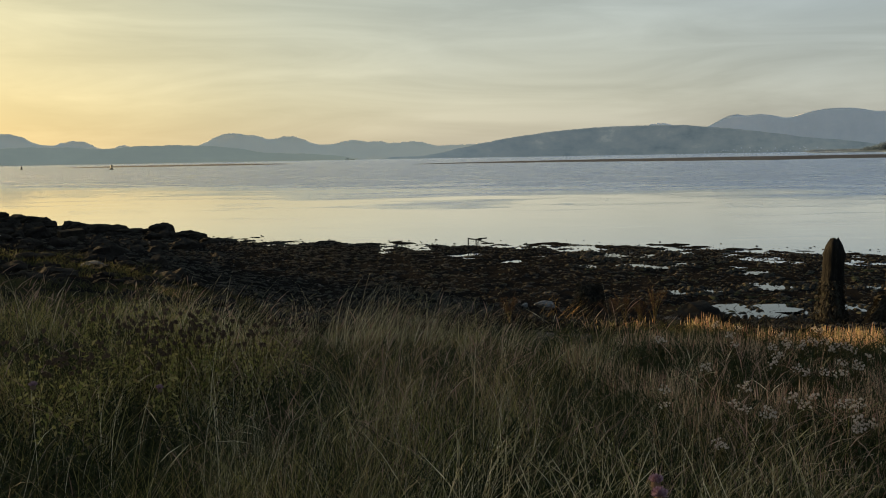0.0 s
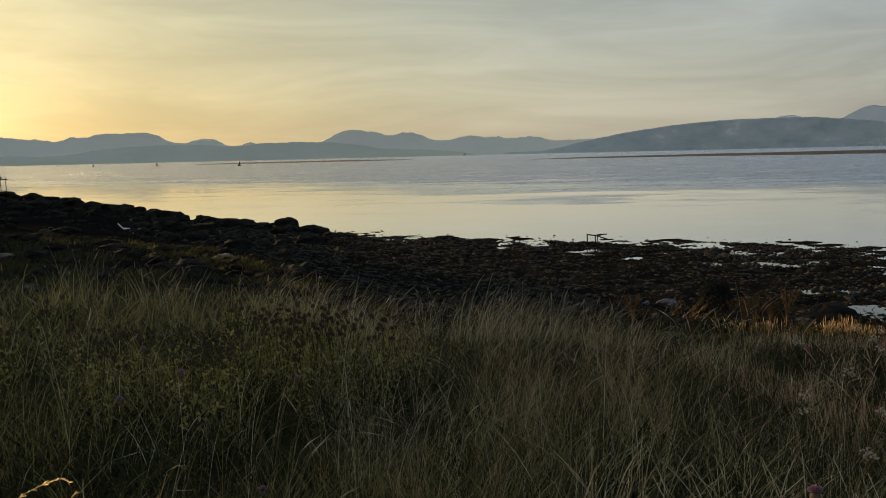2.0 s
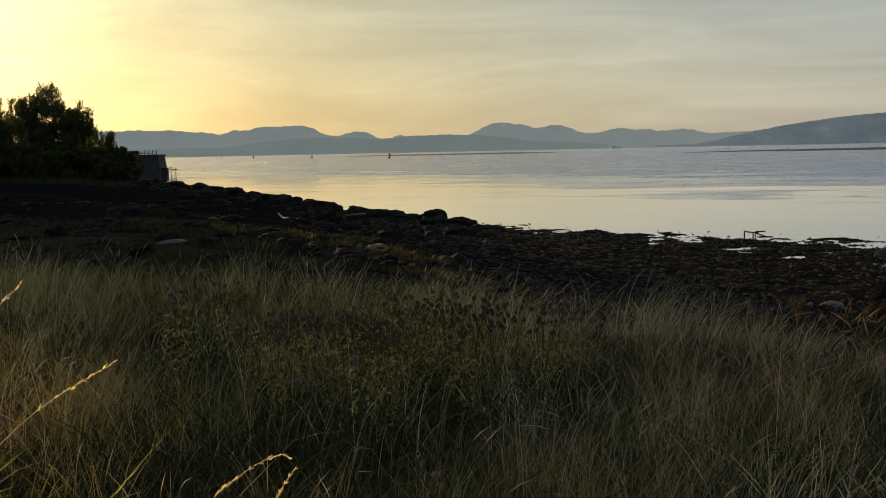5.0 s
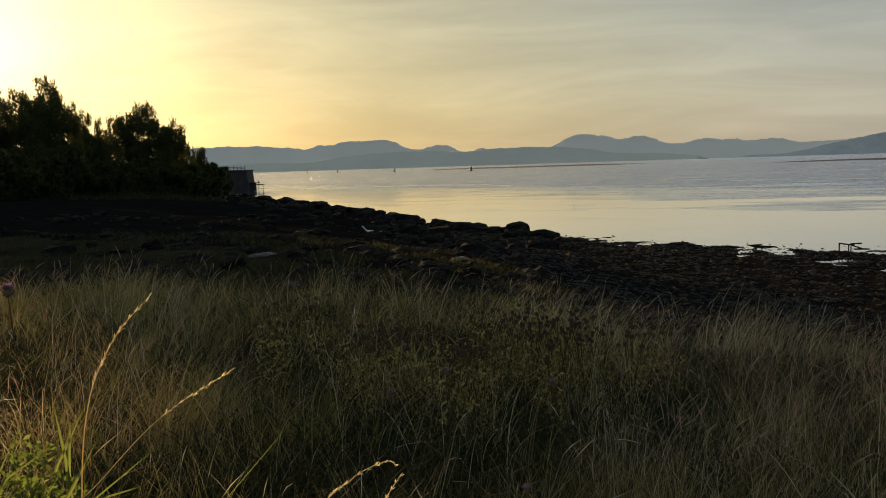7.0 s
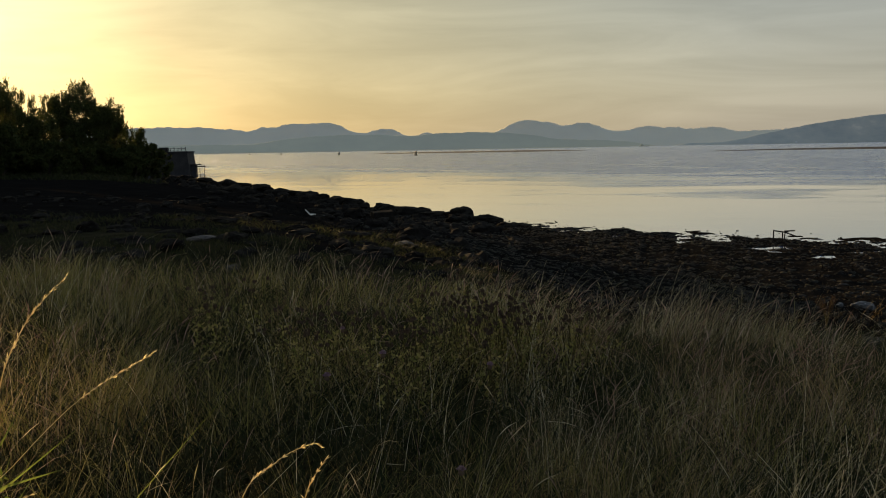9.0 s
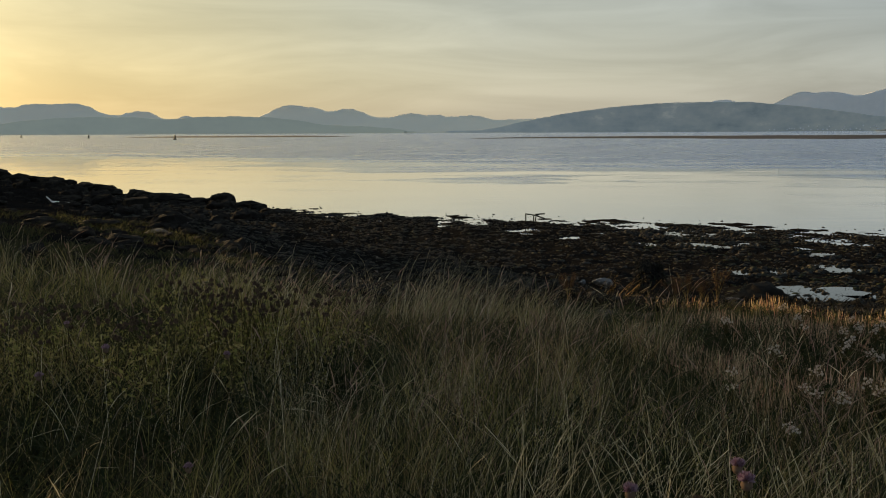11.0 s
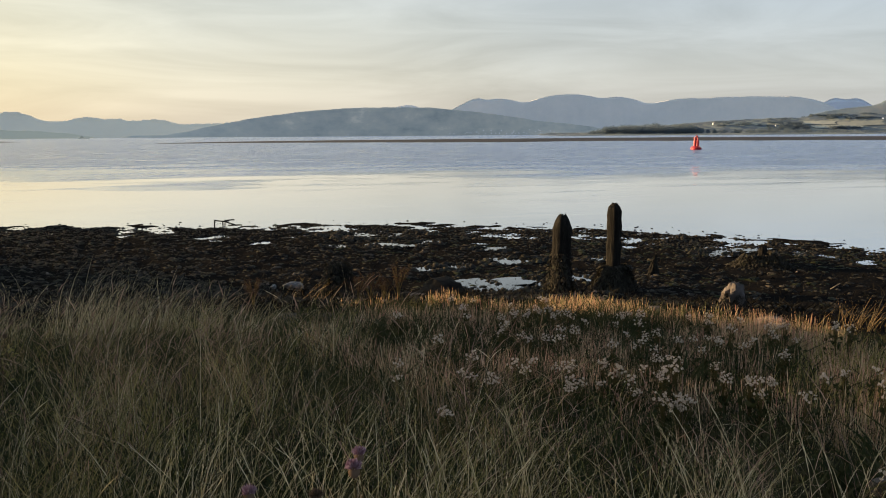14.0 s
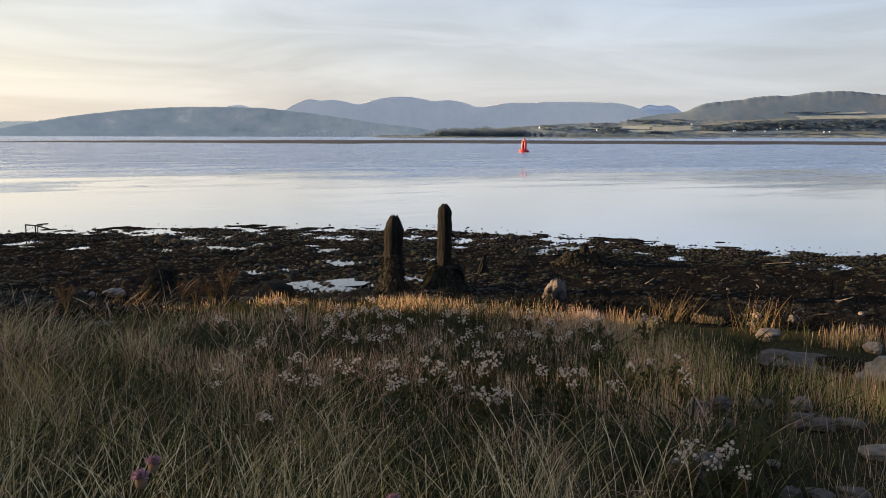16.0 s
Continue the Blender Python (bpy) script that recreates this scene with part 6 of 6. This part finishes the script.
def plant_flowers():
    rng = random.Random(17)
    spots = [polar(44.6, 3.43), polar(45.3, 3.40), polar(46.6, 3.35), polar(47.4, 3.44), polar(48.4, 3.3), polar(47.0, 3.42)]
    centres = [(19.9, 4.8), (21.9, 5.0), (23.3, 6.2), (24.8, 4.95), (27.0, 4.95), (29.5, 4.4), (35.0, 4.7), (36.2, 4.45), (37.5, 4.5), (34.8, 4.1), (27.7, 4.25), (31.9, 4.3), (17.1, 3.95), (25.2, 5.95), (41.7, 5.25), (20.2, 6.95), (30.0, 4.8),
               (26, 6.9), (30, 6.6), (33, 5.8), (38, 6.0), (22, 5.6), (33.6, 4.7), (28.5, 7.6), (34, 7.2), (24, 7.4), (40, 6.8), (36, 6.4), (21, 7.9)]
    for az, r in centres:
        for _ in range(2 if r < 4.6 else 4 if r < 6 else 5):
            spots.append(polar(az + rng.gauss(0, 3.2), r + rng.gauss(0, 0.25)))
    spread([aster(50 + i, 11 + i * 4) for i in range(5)], spots, rng, 0.8, 1.1)
    spots = []
    for az, r, n in ((-15, 5.0, 9), (-18, 5.2, 10), (-21.5, 5.0, 8), (-25, 4.9, 8), (-29, 5.2, 7), (-12.5, 5.4, 5), (-34, 5.8, 6), (-20, 6.4, 6)):
        for _ in range(n):
            spots.append(polar(az + rng.gauss(0, 1.5), r + rng.gauss(0, 0.35)))
    spread([knapweed(70 + i, 4 + i, 0.50) for i in range(3)], spots, rng, 0.85, 1.15)
    spread([dock(90 + i, 0.5) for i in range(2)], [polar(11.7, 12.2), polar(12.6, 12.4), polar(10.9, 11.8), polar(13.5, 12.0), polar(4.2, 11.6)], rng, 0.7, 1.05)
    # flowering heads close by: place of the head, and how it leans
    for i, (x, y, z) in enumerate(((0.39, 1.57, 3.17), (0.45, 1.85, 3.09), (0.21, 1.73, 3.08), (0.34, 1.72, 3.06), (-1.58, 3.29, 2.96), (-1.75, 3.1, 2.9), (-1.2, 3.6, 2.86), (-2.2, 4.2, 2.85), (-1.05, 2.7, 2.72), (0.9, 1.65, 3.0), (-1.996, 1.496, 3.549))):
        t = thing("thistle", pose(x, y, float(land(x, y))), "purple thistle in flower on a tall bare stem", "flower", "thistles")
        h = z - float(land(x, y))
        bm = bmesh.new()
        stem_mesh(bm, [(0.04, -0.02, -0.02), (0.03, 0.01, h * 0.5), (0, 0, h - 0.01)], 0.0025)
        part("stem", bm, M_STEM, t)
        bm = bmesh.new()
        bmesh.ops.create_icosphere(bm, subdivisions=2, radius=0.011, matrix=pose(0, 0, h - 0.006) @ Matrix.Diagonal((1, 1, 1.15, 1)))
        part("bulb", bm, M_SEEDHEAD, t, "dark scaly bulb")
        v, f = burst(200 + i, 320, 0.0175, 0.0012, up=0.45)
        fast_mesh("floret_tuft", v + np.array([0, 0, h]), f, M_PINK if i != 3 else M_SEEDHEAD, t, "purple-pink florets" if i != 3 else "withered brown florets")


plant_flowers()


def seed_stalk(points, n, seed):
    """A long arching grass stalk with spikelets along its upper part, close to the camera."""
    rng = np.random.default_rng(seed)
    P = np.array(points)
    base = P[0].copy()
    P = P - base
    t = thing("seed_stalk", pose(*base), "long arching golden grass stalk with seed spikelets", "grass", "arching grass stalks")
    ext = np.vstack([2 * P[0] - P[1], P, 2 * P[-1] - P[-2]])
    path = []
    for i in range(1, len(ext) - 2):
        a, b, c, d = ext[i - 1:i + 3]
        for q in np.linspace(0, 1, 8, endpoint=False):
            path.append(0.5 * (2 * b + (c - a) * q + (2 * a - 5 * b + 4 * c - d) * q ** 2 + (3 * b - a - 3 * c + d) * q ** 3))
    path = np.array(path + [ext[-2]])
    bm = bmesh.new()
    stem_mesh(bm, [tuple(q) for q in path], 0.0011)
    part("stem", bm, M_GOLD, t)
    length = np.concatenate([[0], np.cumsum(np.linalg.norm(np.diff(path, axis=0), axis=1))])
    u = length[-1] - 0.17 * rng.random(n) ** 0.9
    at = lambda u: np.stack([np.interp(u, length, path[:, k]) for k in range(3)], 1)
    q = at(u)
    d = at(u) - at(u - 0.01)
    d = d / np.linalg.norm(d, axis=1)[:, None] + 0.28 * rng.normal(size=(n, 3))
    d /= np.linalg.norm(d, axis=1)[:, None]
    w = np.cross(d, rng.normal(size=(n, 3)))
    w /= np.linalg.norm(w, axis=1)[:, None]
    L = 0.007 + 0.005 * rng.random((n, 1))
    v = np.stack([q, q + d * L * 0.5 + w * 0.0009, q + d * L, q + d * L * 0.5 - w * 0.0009], 1).reshape(-1, 3)
    fast_mesh("seed_spike", v, np.arange(n * 4).reshape(-1, 4), M_GOLD, t, "golden spikelets")


M_GOLD = leafy("golden ripe grass", [(0.50, 0.40, 0.20), (0.68, 0.56, 0.30), (0.58, 0.48, 0.27)], 0.6)
M_FRESH = leafy("fresh green grass", [(0.07, 0.11, 0.02), (0.11, 0.155, 0.03), (0.16, 0.19, 0.05), (0.09, 0.105, 0.025)], 0.6)

# root, then the points that each stalk passes, to its tip
for i, pts in enumerate((
        ((-1.16, 0.60, 2.42), (-1.135, 0.66, 3.05), (-1.118, 0.742, 3.313), (-1.106, 0.858, 3.39), (-1.092, 0.979, 3.452), (-1.068, 1.126, 3.491)),
        ((-1.13, 0.72, 2.42), (-1.106, 0.80, 3.20), (-1.104, 0.831, 3.472), (-1.11, 0.896, 3.577), (-1.099, 0.973, 3.639)),
        ((-0.93, 0.95, 2.42), (-0.88, 1.00, 3.05), (-0.858, 1.027, 3.288), (-0.85, 1.124, 3.325), (-0.82, 1.185, 3.337), (-0.812, 1.211, 3.325)),
        ((-0.90, 1.08, 2.42), (-0.84, 1.13, 3.10), (-0.825, 1.17, 3.25), (-0.80, 1.20, 3.31)),
        ((-1.10, 0.86, 2.42), (-1.06, 0.92, 3.10), (-1.03, 0.98, 3.24), (-1.0, 1.03, 3.27)),
        ((-1.24, 0.60, 2.42), (-1.2, 0.70, 3.10), (-1.17, 0.80, 3.28), (-1.12, 0.90, 3.33)))):
    seed_stalk(pts, 75, 300 + i)


def ribbon(points, width, mat, label):
    """One broad grass blade that bends through the given points and tapers to its tip."""
    P = np.array(points, float)
    base = P[0].copy()
    P = P - base
    q = np.linspace(0, 1, 12)
    k = np.linspace(0, 1, len(P))
    C = np.stack([np.interp(q, k, P[:, i]) for i in range(3)], 1)
    C[1:-1] = (C[:-2] + 2 * C[1:-1] + C[2:]) / 4
    d = np.gradient(C, axis=0)
    side = np.cross(d, np.array([0.6, -0.8, 0.25]))
    side /= np.linalg.norm(side, axis=1)[:, None]
    fold = np.array([0.6, -0.8, 0.0]) * width * 0.22
    w = (width / 2 * np.minimum(1, 2.2 * (1 - q) + 0.02) * np.minimum(1, 0.5 + 2 * q))[:, None]
    v = np.stack([C - side * w, C + fold, C + side * w], 1).reshape(-1, 3)
    f = []
    for i in range(11):
        f += [(3 * i, 3 * i + 1, 3 * i + 4, 3 * i + 3), (3 * i + 1, 3 * i + 2, 3 * i + 5, 3 * i + 4)]
    ob = mesh_ob("grass_blade", v.tolist(), f, mat)
    ob.matrix_world = pose(*base)
    return tagged(ob, label, "grass", "broad grass blades")


def near_blades():
    rng = np.random.default_rng(77)
    # root, middle and tip of each broad blade
    for mid, tip, w in (((-1.218, 0.936, 3.372), (-1.205, 0.972, 3.428), 0.007), ((-1.175, 0.968, 3.348), (-1.135, 1.023, 3.392), 0.0045), ((-1.307, 1.005, 3.398), (-1.297, 1.034, 3.449), 0.0055), ((-1.323, 0.991, 3.405), (-1.336, 0.994, 3.454), 0.006),
                        ((-1.309, 0.999, 3.39), (-1.314, 1.008, 3.425), 0.006), ((-1.106, 0.892, 3.358), (-1.078, 0.921, 3.364), 0.005), ((-1.248, 0.89, 3.34), (-1.238, 0.917, 3.375), 0.0055), ((-1.34, 0.956, 3.367), (-1.315, 0.994, 3.393), 0.0035),
                        ((-1.19, 0.90, 3.31), (-1.185, 0.93, 3.372), 0.006), ((-1.16, 0.90, 3.30), (-1.15, 0.94, 3.345), 0.005), ((-1.114, 1.263, 3.291), (-1.054, 1.333, 3.379), 0.0022), ((-1.40, 0.94, 3.35), (-1.385, 0.97, 3.415), 0.004)):
        low = tuple(3.2 * m - 2.2 * t for m, t in zip(mid, tip))
        x, y = low[0] * 1.02, low[1] - 0.02
        z = float(land(x, y))
        ribbon(((x, y, z - 0.02), (x * 0.6 + low[0] * 0.4, y * 0.6 + low[1] * 0.4, z * 0.55 + low[2] * 0.45), low, mid, tip), w, M_FRESH, "broad green grass blade close by, lit from behind")
    # leafy young plants: place of the crown, spread, leaves to a stem
    for n, (x, y, top, wide, leaves) in enumerate(((-1.46, 0.985, 3.33, 0.075, 70), (-1.40, 1.01, 3.27, 0.06, 60))):
        z = float(land(x, y))
        h = top - z
        t = thing("leafy_weed", pose(x, y, z), "young leafy weed with bright green leaves", "plant", "leafy weeds")
        for k in range(6):
            a = 1.047 * k + n
            tip = (wide * math.cos(a), wide * math.sin(a), h + 0.02 * math.sin(3 * a))
            bm = bmesh.new()
            stem_mesh(bm, [(0, 0, -0.02), (tip[0] * 0.4, tip[1] * 0.4, h * 0.6), tip], 0.0016, 4)
            stem = part("stem", bm, M_FRESH, t)
            c = [(tip[0] * (0.5 + 0.17 * j), tip[1] * (0.5 + 0.17 * j), h * (0.8 + 0.07 * j)) for j in range(4)]
            v, f = leaf_cloud(rng, c, [0.03] * 4, leaves * 2, 0.008)
            fast_mesh("foliage", v, f, M_FRESH, stem)


near_blades()
